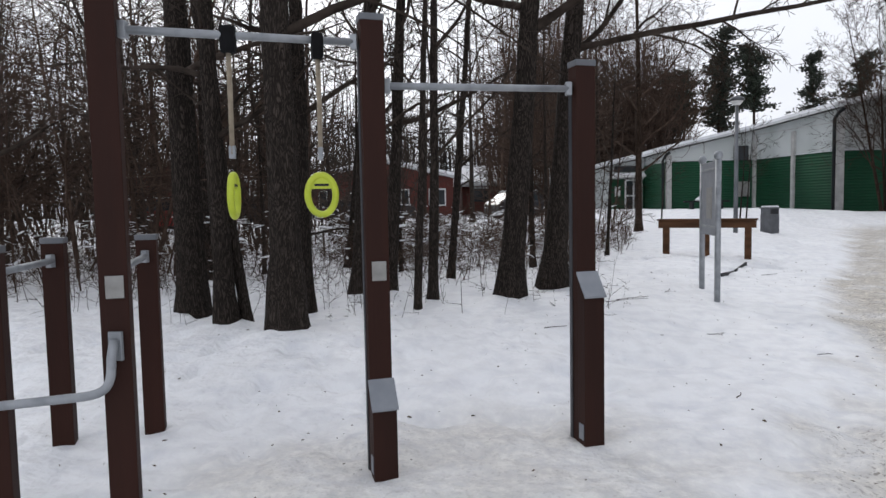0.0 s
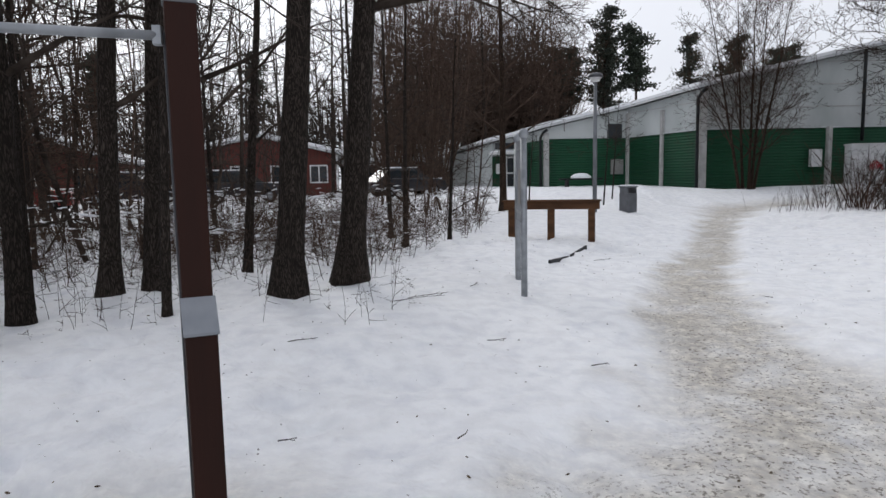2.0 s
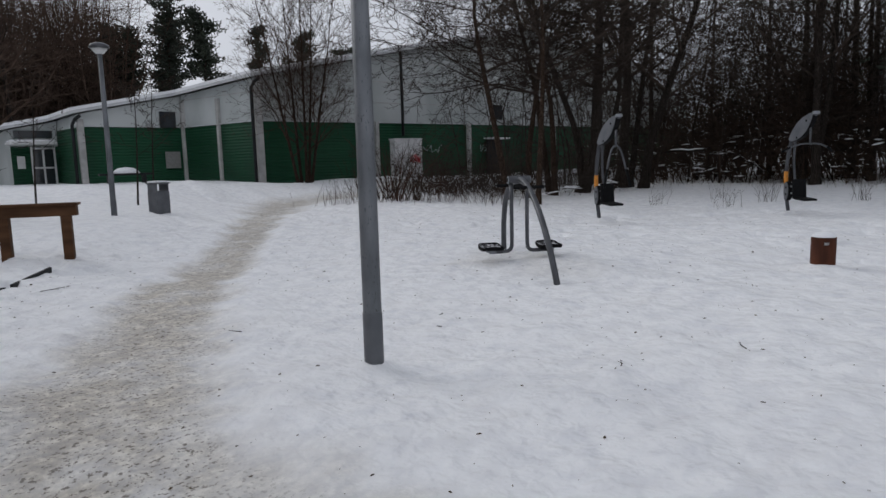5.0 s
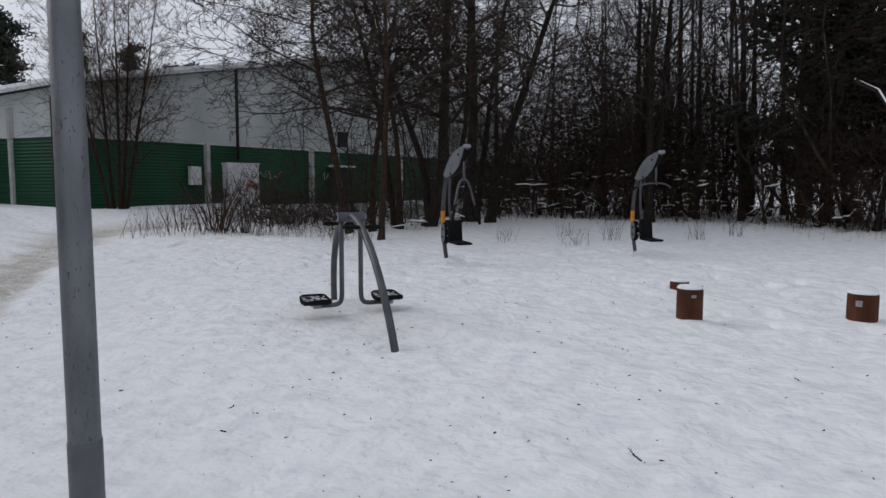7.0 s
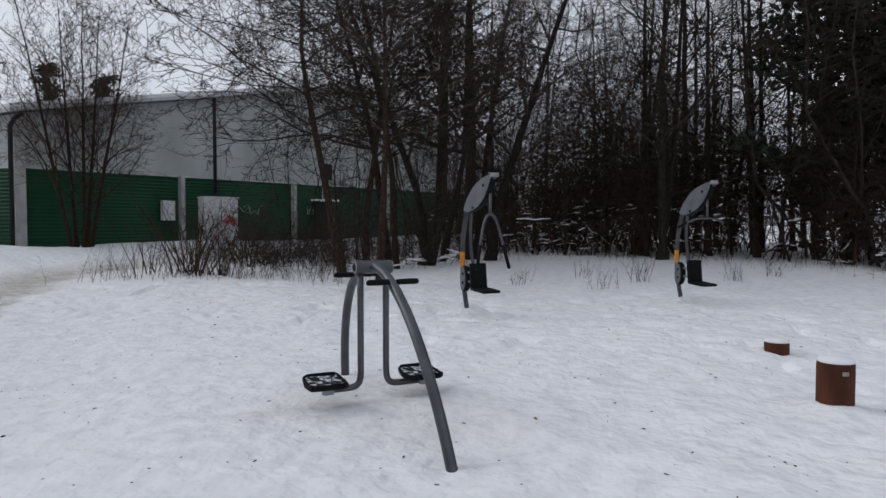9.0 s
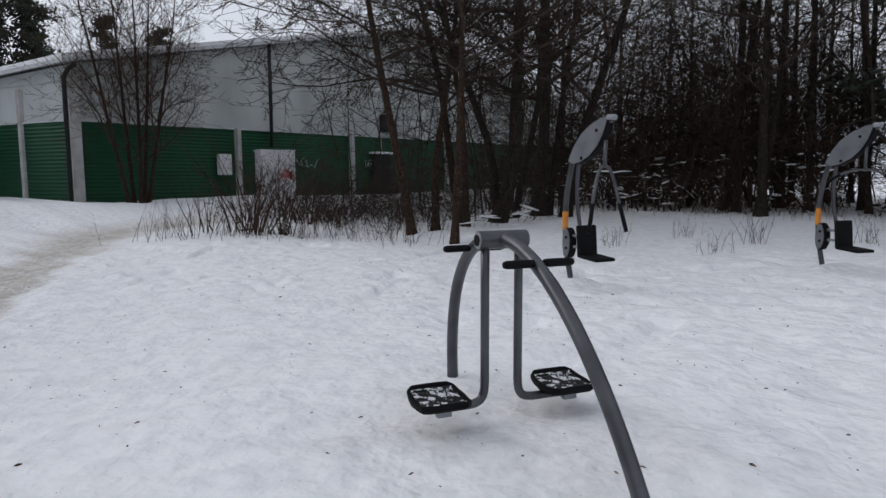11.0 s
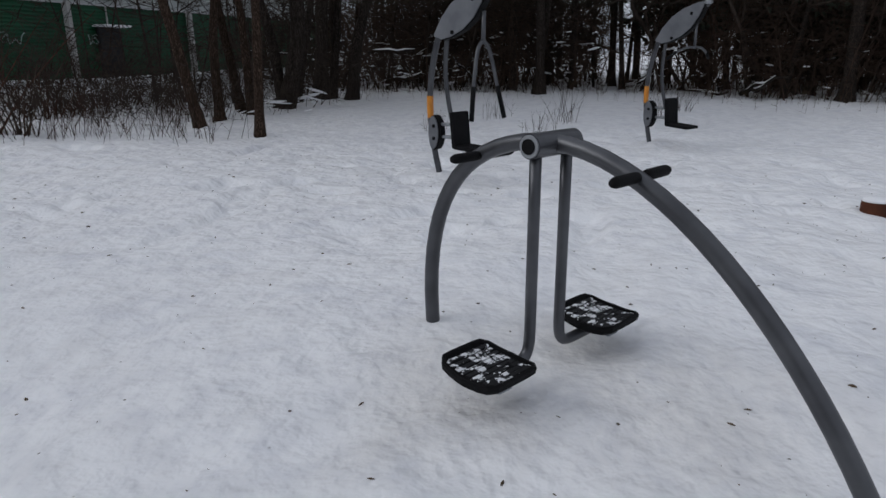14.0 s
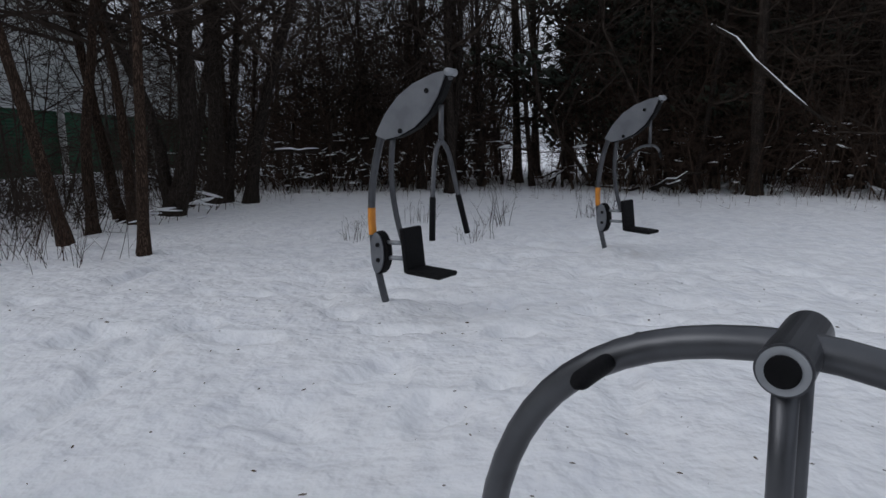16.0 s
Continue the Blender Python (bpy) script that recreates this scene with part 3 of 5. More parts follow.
# ---- the exercise frame ----
def frame_post(name, x, y, ground_to, top, turn, cap_z=None, plate_z=None):
    ob = thing(name, pose(x, y, ground_to, 0, 0, turn), "dark brown square post with grey metal caps", "post", "posts of the exercise frame")
    h = top - ground_to
    part("post_shaft", box(0.12, 0.10, h + 0.2, (0, 0, h / 2 - 0.1), 0.006), BROWN, ob)
    part("post_cap", box(0.128, 0.108, 0.035, (0, 0, h + 0.012), 0.006), PLATEDARK, ob, "grey metal cap")
    part("side_rail", box(0.008, 0.03, h - 0.02, (-0.063, 0.02, h / 2 - 0.1), 0.002), GREYPAINT, ob, "grey metal side strip")
    if cap_z:
        c = cap_z - ground_to
        part("lower_casing", slab([(-0.14, -0.2), (-0.052, -0.2), (-0.052, c - 0.012), (-0.14, c - 0.124)], 0.125, 0.005), BROWN, ob, m=Matrix.Rotation(radians(90), 4, "Z"))
        part("sloped_cap", slab([(-0.152, c - 0.128), (-0.152, c - 0.141), (-0.05, c - 0.010), (-0.05, c + 0.004)], 0.138, 0.002), PLATEGREY, ob, "grey sloped metal cap", m=Matrix.Rotation(radians(90), 4, "Z"))
        part("base_label", box(0.004, 0.05, 0.09, (-0.0655, -0.1, 0.07)), PLATEGREY, ob)
    if plate_z:
        part("number_plate", box(0.075, 0.006, 0.10, (0.005, -0.053, plate_z - ground_to), 0.002), LABEL, ob, "pale blank plate")
    return ob


LP, MP, RP = (-1.24, 3.59), (-0.134, 4.1), (1.02, 4.55)
frame_post("exercise_post", *LP, gz(*LP), 2.42, 18, plate_z=0.93)
frame_post("exercise_post", *MP, gz(*MP), 2.2, 18, 0.365, 0.93)
frame_post("exercise_post", *RP, gz(*RP), 2.04, 18, 0.86)
SP = [(-2.1, 4.53), (-1.66, 4.77), (-1.87, 3.66)]
for x, y in SP:
    frame_post("low_post", x, y, gz(x, y), 1.085, 18)


def bar(name, a, b, r, label):
    ob = thing(name, Matrix.Translation(a), label, "pull-up bar")
    d = Vector(b) - Vector(a)
    part("tube", tube([(0, 0, 0), d * 0.5, d], r, 14), STEEL, ob, smooth=True)
    for e in (d * 0.0, d):
        part("end_bracket", box(0.035, 0.04, 0.075, e + (d.normalized() * (0.006 if e.length < 0.1 else -0.006)), 0.004), STEEL, ob)
    return ob


bar("pull_up_bar", (LP[0] + 0.07, LP[1] + 0.03, 2.06), (MP[0] - 0.075, MP[1] - 0.03, 2.09), 0.019, "frosty grey steel bar between two posts")
bar("pull_up_bar", (MP[0] + 0.07, MP[1] + 0.03, 1.88), (RP[0] - 0.075, RP[1] - 0.03, 1.91), 0.019, "frosty grey steel bar between two posts")
bar("parallel_bar", (SP[2][0] - 0.02, SP[2][1] + 0.06, 0.98), (SP[0][0] + 0.02, SP[0][1] - 0.07, 0.98), 0.019, "grey steel parallel bar on low posts")
bar("parallel_bar", (LP[0] - 0.05, LP[1] + 0.09, 0.98), (SP[1][0] + 0.02, SP[1][1] - 0.07, 0.98), 0.019, "grey steel parallel bar on low posts")


def low_rail():
    ob = thing("low_rail", Matrix.Translation((LP[0], LP[1] - 0.055, 0)), "bent grey steel rail bolted to a brown post", "rail")
    part("bent_tube", tube([(0.02, -0.02, 0.70), (0.02, -0.05, 0.62)] + bezier((0.02, -0.05, 0.6), (0.02, -0.06, 0.5), (0.0, -0.07, 0.475), (-0.1, -0.08, 0.465), 8) + [(-0.5, -0.14, 0.44), (-1.1, -0.22, 0.43)], 0.02, 12), STEEL, ob, smooth=True)
    part("wall_bracket", box(0.06, 0.02, 0.13, (0.02, -0.005, 0.67), 0.004), STEEL, ob)


low_rail()


def hanging_ring(t, turn, drop):
    a = Vector((LP[0] + (MP[0] - LP[0]) * t, LP[1] + (MP[1] - LP[1]) * t, 2.075))
    ob = thing("hanging_ring", Matrix.Translation(a) @ Matrix.Rotation(radians(turn), 4, "Z"), "yellow plastic ring on a pale strap under a steel bar", "gym ring", "rings on the bar")
    part("clamp", box(0.06, 0.075, 0.13, (0, 0, -0.02), 0.02), BLACK, ob, "black rubber clamp")
    part("strap", tube([(0, 0, -0.08), (0.002, 0, -0.3), (0, 0, -drop + 0.08)], 0.012, 8), STRAP, ob, smooth=True)
    part("buckle", box(0.022, 0.03, 0.06, (0, 0, -drop + 0.09), 0.004), STEEL, ob)
    mid = -drop - 0.115
    ring = [(0.069 * math.sin(2 * math.pi * k / 32), 0, mid - 0.098 * math.cos(2 * math.pi * k / 32)) for k in range(33)]
    part("ring", tube(ring, 0.017, 10, False), YELLOW, ob, smooth=True)
    arc = [radians(-65 + 130 * k / 10) for k in range(11)]
    part("cross_piece", slab([(0.072 * math.sin(a), mid + 0.1 * math.cos(a)) for a in arc if abs(math.sin(a)) > 0.25] + [(0.07, mid + 0.03), (-0.07, mid + 0.03)], 0.014, 0.003), YELLOW, ob)
    part("lettering_bar", box(0.07, 0.002, 0.012, (0, -0.009, -drop - 0.066)), DARKMETAL, ob)
    return ob


hanging_ring(0.43, 96, 0.635)
hanging_ring(0.775, 16, 0.635)


# ---- lamp posts, notice board, beam, bin ----
def lamp_post(x, y, h, r, head, label):
    ob = thing("lamp_post", Matrix.Translation((x, y, gz(x, y))), label, "lamp post")
    part("pole", lathe([(r, -0.2), (r, 0.35), (r * 0.99, 1.2), (r * 0.75, h)], 20), GALV, ob, smooth=True)
    part("pole_sleeve", lathe([(r + 0.004, -0.1), (r + 0.004, 0.33), (r + 0.001, 0.335)], 20), BINGREY, ob, "darker painted foot", smooth=True)
    if head:
        part("lamp_head", lathe([(0.05, h + 0.07), (0.19, h + 0.09), (0.215, h + 0.12), (0.19, h + 0.17), (0.11, h + 0.21), (0.03, h + 0.225)], 20), GREYPAINT, ob, smooth=True)
        part("lamp_lens", lathe([(0.05, h - 0.03), (0.1, h - 0.01), (0.17, h + 0.088)], 18), WHITEPAINT, ob, smooth=True)
    return ob


lamp_post(6.5, 6.92, 5.0, 0.064, True, "galvanised steel lamp post standing in the snow")
lamp_post(8.17, 19.46, 3.6, 0.06, True, "galvanised lamp post with a round hood")


def notice_board():
    a, b = Vector((3.485, 8.82, 0)), Vector((3.635, 9.74, 0))
    d = b - a
    z = gz(3.5, 9.2)
    ob = thing("notice_board", Matrix.Translation((a.x, a.y, z)) @ Matrix.Rotation(math.atan2(d.y, d.x), 4, "Z"), "grey metal notice board on two round posts", "sign")
    for x in (0, d.length):
        part("sign_post", lathe([(0.036, -0.2), (0.036, 1.74)], 14), STEEL, ob, smooth=True)
        ob.children[-1].location.x = x
        p = part("ball_cap", lathe([(0.03, 1.73), (0.045, 1.745), (0.056, 1.78), (0.045, 1.82), (0.02, 1.838)], 14), STEEL, ob, smooth=True)
        p.location.x = x
    part("board", box(d.length - 0.07, 0.03, 0.94, (d.length / 2, 0.0, 1.26), 0.008), PLATEGREY, ob)
    for z2 in (0.9, 1.63):
        part("clamp_band", box(d.length - 0.02, 0.045, 0.03, (d.length / 2, 0, z2), 0.006), STEEL, ob)
    part("notice_sheet", box(0.32, 0.004, 0.4, (0.42, 0.018, 1.2)), LABEL, ob)


notice_board()


def timber_beam():
    a, b = Vector((4.62, 14.57)), Vector((6.14, 13.9))
    d = b - a
    z = gz(5.3, 14.3)
    ob = thing("timber_beam", Matrix.Translation((a.x, a.y, z)) @ Matrix.Rotation(math.atan2(d.y, d.x), 4, "Z"), "low stained timber beam on three square posts", "beam")
    part("top_beam", box(d.length + 0.2, 0.16, 0.15, (d.length / 2, 0, 0.64), 0.01), WOOD, ob)
    part("top_board", box(d.length + 0.26, 0.24, 0.035, (d.length / 2, 0, 0.733), 0.006), WOOD, ob)
    for x in (0.05, d.length / 2, d.length - 0.05):
        part("post", box(0.13, 0.13, 0.78, (x, 0, 0.18), 0.008), WOOD, ob)


timber_beam()


def plank(a, b):
    a, b = Vector(a), Vector(b)
    d = b - a
    za, zb = gz(a.x, a.y), gz(b.x, b.y)
    m = Matrix.Translation((a.x, a.y, za + 0.02)) @ Matrix.Rotation(math.atan2(d.y, d.x), 4, "Z") @ Matrix.Rotation(-math.atan2(zb - za, d.length), 4, "Y")
    ob = new("edging_plank", None)
    ob.matrix_world = m
    tagged(ob, "dark wet edging plank showing through the snow", "plank")
    part("board", box(d.length, 0.035, 0.08, (d.length / 2, 0, -0.006), 0.008), DARKMETAL, ob)


plank((4.42, 11.05), (5.03, 12.05))
plank((5.12, 12.2), (5.68, 13.05))


def litter_bin(x, y):
    ob = thing("litter_bin", pose(x, y, gz(x, y), 0, 0, 20), "grey metal litter bin with snow on its hood", "litter bin")
    part("bin_body", box(0.36, 0.36, 0.56, (0, 0, 0.26), 0.03), BINGREY, ob)
    for sx in (-0.16, 0.16):
        part("hood_bracket", box(0.03, 0.32, 0.18, (sx, 0, 0.62), 0.006), BINGREY, ob)
    part("hood", box(0.4, 0.4, 0.035, (0, 0, 0.72), 0.012), BINGREY, ob)
    part("snow_cap", box(0.34, 0.34, 0.05, (0, 0, 0.755), 0.022), SNOW, ob, "thin cap of snow")


litter_bin(9.29, 19.8)


# ---- the walking trainer ----
def walking_trainer():
    foot = Vector((9.409, 7.668, 0.0))
    m = Matrix.Translation(foot) @ Matrix.Rotation(1.043, 4, "Z")
    # x runs from the near foot to the far one, y to the left of that
    ob = thing("walking_trainer", m, "grey steel walking trainer with two black hanging pedals", "exercise machine")
    pts = [Vector((-0.09, 0, -0.12))] + bezier((-0.015, 0, 0.0), (0.28, 0, 0.56), (0.80, 0, 1.07), (1.27, 0, 1.07), 18) + bezier((1.27, 0, 1.07), (1.65, 0, 1.07), (2.02, 0, 0.86), (1.965, 0, 0.14), 16)[1:] + [Vector((1.955, 0, -0.02))]
    part("arch", tube(pts, 0.035, 18, True, 1.0), GREYPAINT, ob, smooth=True)
    hx, hz = 1.268, 1.066
    part("hub", tube([(hx, -0.14, hz), (hx, 0.14, hz)], 0.049, 28), GREYPAINT, ob, smooth=False)
    for s, e in ((-1, 0.14), (1, 0.14)):
        part("end_ring", tube([(hx, s * (e - 0.005), hz), (hx, s * (e + 0.006), hz)], 0.044, 28), STEEL, ob, "pale metal end ring")
        part("end_plug", tube([(hx, s * e, hz), (hx, s * (e + 0.011), hz)], 0.030, 20), BLACK, ob, "black end plug")
        leg = [(hx, s * 0.10, hz - 0.02), (hx, s * 0.10, 0.8), (hx, s * 0.10, 0.55)] + bezier((hx, s * 0.10, 0.30), (hx, s * 0.10, 0.19), (hx, s * 0.13, 0.18), (hx, s * 0.22, 0.18), 8) + [(hx, s * 0.39, 0.18)]
        part("swing_arm", tube(leg, 0.024, 14), GREYPAINT, ob, smooth=True)
        px, py = 1.25, s * 0.375
        pedal = part("pedal", pedal_body(), BLACK, ob, "black plastic pedal", m=Matrix.Translation((px, py, 0.23)) @ Matrix.Rotation(radians(-4), 4, "Y"))
        part("tread", pedal_tread(), PEDALTOP, pedal, "ribbed top flecked with snow")
        for dx in (-0.07, 0.07):
            part("pedal_bracket", box(0.045, 0.08, 0.04, (px + dx, py, 0.19), 0.008), PLATEGREY, ob)
    for gx, zz in ((0.875, 0.985), (1.63, 0.985)):
        for s in (-1, 1):
            part("handle_grip", tube([(gx, s * 0.03, zz), (gx, s * 0.05, zz), (gx, s * 0.17, zz), (gx, s * 0.19, zz)], [0.019, 0.021, 0.021, 0.015], 14), BLACK, ob, "black rubber grip", smooth=True)


def pedal_body():
    """A shallow tray with a raised, rounded rim."""
    bm = bmesh.new()
    n = 28
    def ring(k, z):
        out = []
        for i in range(n):
            a = 2 * math.pi * i / n
            c, s = math.cos(a), math.sin(a)
            p = 8.0
            r = (abs(c) ** p + abs(s) ** p) ** (-1 / p)
            x, y = 0.15 * k * r * c, 0.15 * k * r * s
            out.append(bm.verts.new((x, y * (1 - 0.7 * abs(x)), z + 0.022 * (abs(x) / 0.15) ** 2.5)))
        return out
    rings = [ring(0.90, -0.022), ring(1.0, -0.01), ring(1.02, 0.012), ring(1.0, 0.022), ring(0.94, 0.022), ring(0.91, 0.008)]
    for a, b2 in zip(rings, rings[1:]):
        for i in range(n):
            bm.faces.new((a[i], a[(i + 1) % n], b2[(i + 1) % n], b2[i]))
    bm.faces.new(rings[0][::-1])
    bm.faces.new(rings[-1])
    bmesh.ops.recalc_face_normals(bm, faces=bm.faces)
    return bm


def pedal_tread():
    bm = bmesh.new()
    for k in range(9):
        x = -0.112 + k * 0.028
        t = box(0.022, 0.235, 0.010, (x, 0, 0.012 + 0.022 * (abs(x) / 0.15) ** 2.5), 0.003)
        me = bpy.data.meshes.new("rib")
        t.to_mesh(me)
        t.free()
        bm.from_mesh(me)
        bpy.data.meshes.remove(me)
    return bm


walking_trainer()


# ---- the two pull machines ----
def pull_machine(x, y, heading, wide):
    m = Matrix.Translation((x, y, gz(x, y))) @ Matrix.Rotation(heading, 4, "Z") @ Matrix.Scale(0.96, 4)
    ob = thing("seated_pull_machine", m, "curved grey pull machine, black seat, " + ("wide bar" if wide else "forked handle"), "exercise machine", "seated machines")
    # x runs forward, from the column to the seat
    col = bezier((0.06, 0, -0.15), (-0.09, 0, 0.30), (-0.22, 0, 0.80), (0.03, 0, 1.42), 14) + bezier((0.03, 0, 1.42), (0.12, 0, 1.62), (0.36, 0, 1.80), (0.70, 0, 1.83), 8)[1:]
    part("column", tube(col, 0.038, 14, True, 0.75), GREYPAINT, ob, smooth=True)
    part("orange_band", tube(col[7:10], 0.0405, 14, False, 0.76), ORANGE, ob, "orange warning band", smooth=True)
    top = [(0.0, 1.40), (0.1, 1.36), (0.24, 1.385), (0.40, 1.45), (0.54, 1.555), (0.64, 1.69), (0.69, 1.80), (0.72, 1.875), (0.60, 1.86), (0.40, 1.795), (0.24, 1.70), (0.11, 1.57)]
    part("top_housing", slab(top, 0.08, 0.005), BLACK, ob, "black housing core")
    for s in (-1, 1):
        c = part("cover_plate", slab([(0.04 + (px - 0.04) * 0.965 - 0.008, 1.4 + (pz - 1.4) * 0.985 + 0.004) for px, pz in top], 0.012, 0.003), PLATEDARK, ob, "grey leaf-shaped cover plate")
        c.location.y = s * 0.047
        for bx, bz in ((0.25, 1.43), (0.51, 1.73)):
            part("bolt", tube([(bx, s * 0.05, bz), (bx, s * 0.062, bz)], 0.02, 12), BLACK, ob, "black bolt cap")
    part("tip_cap", tube([(0.70, -0.055, 1.86), (0.70, 0.055, 1.86)], 0.03, 12), STEEL, ob, "pale tip with frost", smooth=True)
    part("back_tube", tube(bezier((0.14, 0, 1.4), (0.08, 0, 1.05), (0.12, 0, 0.8), (0.22, 0, 0.5), 10), 0.024, 12), GREYPAINT, ob, smooth=True)
    foot = [(0.10 * math.sin(a) * (0.7 if math.sin(a) < 0 else 1.0) - 0.025, 0.42 + 0.185 * math.cos(a)) for a in (2 * math.pi * k / 20 for k in range(20))]
    part("pivot_core", slab(foot, 0.07, 0.004), BLACK, ob, "black pivot core")
    for s in (-1, 1):
        c = part("pivot_plate", slab([(fx * 0.82 - 0.018, 0.42 + (fz - 0.42) * 0.95) for fx, fz in foot], 0.012, 0.003), PLATEDARK, ob, "grey pivot plate")
        c.location.y = s * 0.045
        for bz in (0.36, 0.49):
            part("bolt", tube([(-0.015, s * 0.05, bz), (-0.015, s * 0.062, bz)], 0.018, 12), BLACK, ob, "black bolt cap")
    for z in (0.38, 0.51):
        part("link_arm", tube([(0.02, 0, z), (0.28, 0, z + 0.005)], 0.019, 12), STEEL, ob, smooth=True)
    part("backrest", box(0.045, 0.27, 0.37, (0.31, 0, 0.47), 0.018, Matrix.Rotation(radians(-6), 4, "Y")), BLACK, ob)
    part("seat", box(0.33, 0.28, 0.04, (0.49, 0, 0.29), 0.016, Matrix.Rotation(radians(4), 4, "Y")), BLACK, ob)
    if not wide:
        part("hanger", tube([(0.61, 0, 1.62), (0.605, 0, 1.45), (0.605, 0, 1.32)], 0.021, 12), GREYPAINT, ob, smooth=True)
        for s in (-1, 1):
            fork = bezier((0.605, 0, 1.335), (0.605, s * 0.09, 1.33), (0.615, s * 0.12, 1.2), (0.635, s * 0.18, 0.95), 10) + [Vector((0.675, s * 0.26, 0.62))]
            part("fork_arm", tube(fork, 0.019, 12), GREYPAINT, ob, smooth=True)
            part("grip", tube([(0.639, s * 0.188, 0.915), (0.678, s * 0.265, 0.595)], 0.024, 12), BLACK, ob, "black rubber grip", smooth=True)
    else:
        part("hanger", tube([(0.565, 0, 1.62), (0.565, 0, 1.29)], 0.018, 12), GREYPAINT, ob, smooth=True)
        for s in (-1, 1):
            part("fork_arm", tube(bezier((0.565, 0, 1.31), (0.565, s * 0.2, 1.33), (0.53, s * 0.34, 1.26), (0.5, s * 0.46, 1.19), 10), 0.015, 10), GREYPAINT, ob, smooth=True)
            part("grip", tube([(0.53, s * 0.36, 1.25), (0.49, s * 0.49, 1.17)], 0.019, 10), BLACK, ob, "black rubber grip", smooth=True)
    return ob


pull_machine(13.977, 10.365, math.atan2(-0.898, -0.44), False)
pull_machine(16.877, 8.2, math.atan2(-0.812, -0.584), True)


# ---- stepping rounds ----
def stump(x, y, r, h, label):
    ob = thing("stepping_round", Matrix.Translation((x, y, gz(x, y))), label, "stepping stump", "stepping stumps")
    part("body", lathe([(r * 1.0, -0.15), (r, h - 0.02), (r * 0.97, h)], 22), RUST, ob)
    part("snow_cap", lathe([(r * 0.97, h), (r * 0.98, h + 0.012), (r * 0.85, h + 0.028), (r * 0.3, h + 0.035)], 22), SNOW, ob, "thin cap of snow", smooth=True)
    return ob


s1 = stump(11.8, 5.88, 0.125, 0.275, "reddish brown round stepping stump capped with snow")
part("label", box(0.004, 0.045, 0.028, (0, 0, 0)), LABEL, s1, "small pale label", m=Matrix.Rotation(radians(212), 4, "Z") @ Matrix.Translation((0.126, 0.0, 0.21)))
stump(13.52, 6.46, 0.115, 0.1, "low dark stepping stump nearly buried in snow")
s3 = stump(12.96, 4.5, 0.14, 0.24, "reddish brown round stepping stump with a pale label")
part("label", box(0.004, 0.06, 0.06, (0, 0, 0)), LABEL, s3, "small pale label", m=Matrix.Rotation(radians(170), 4, "Z") @ Matrix.Translation((0.141, 0.0, 0.15)))


# ---- the sports hall ----
HC = Vector((16.3, 28.75))


def roof_z(x, y):
    u = (x - HC.x) * 1.0 - (y - HC.y) * 0.06
    return 5.0 + 0.215 * u if u < 15 else 5.0 + 0.215 * (30 - u)


def wall_run(name, a, b, hall, z0, z1, material, depth=0.04, pitch=0.0, thick=0.25):
    """An upright wall from a to b, outside on the right; z1 None follows the roof; pitch gives level ribs."""
    a, b = Vector(a), Vector(b)
    d = b - a
    L = d.length
    d.normalize()
    out = Vector((d.y, -d.x))
    n = max(1, int(L / 2))
    verts, faces = [], []
    rows = [0.0]
    if pitch:
        k = int((z1 - z0) / pitch)
        rows = [i / (k * 2) for i in range(k * 2 + 1)]
    else:
        rows = [0.0, 1.0]
    for i in range(n + 1):
        p = a + d * (L * i / n)
        top = z1 if z1 is not None else roof_z(p.x, p.y) - 0.05
        for j, t in enumerate(rows):
            o = depth * (j % 2) if pitch else depth
            q = p + out * o
            verts.append((q.x, q.y, z0 + (top - z0) * t))
        q = p - out * thick
        verts += [(q.x, q.y, top), (q.x, q.y, z0)]
    m = len(rows) + 2
    for i in range(n):
        for j in range(m):
            p, q = i * m + j, i * m + (j + 1) % m
            faces.append((p, p + m, q + m, q))
    faces += [tuple(range(m)), tuple(range(n * m, n * m + m))[::-1]]
    ob = new(name, mesh_of(name, verts, faces, material))
    ob.parent = hall
    return ob


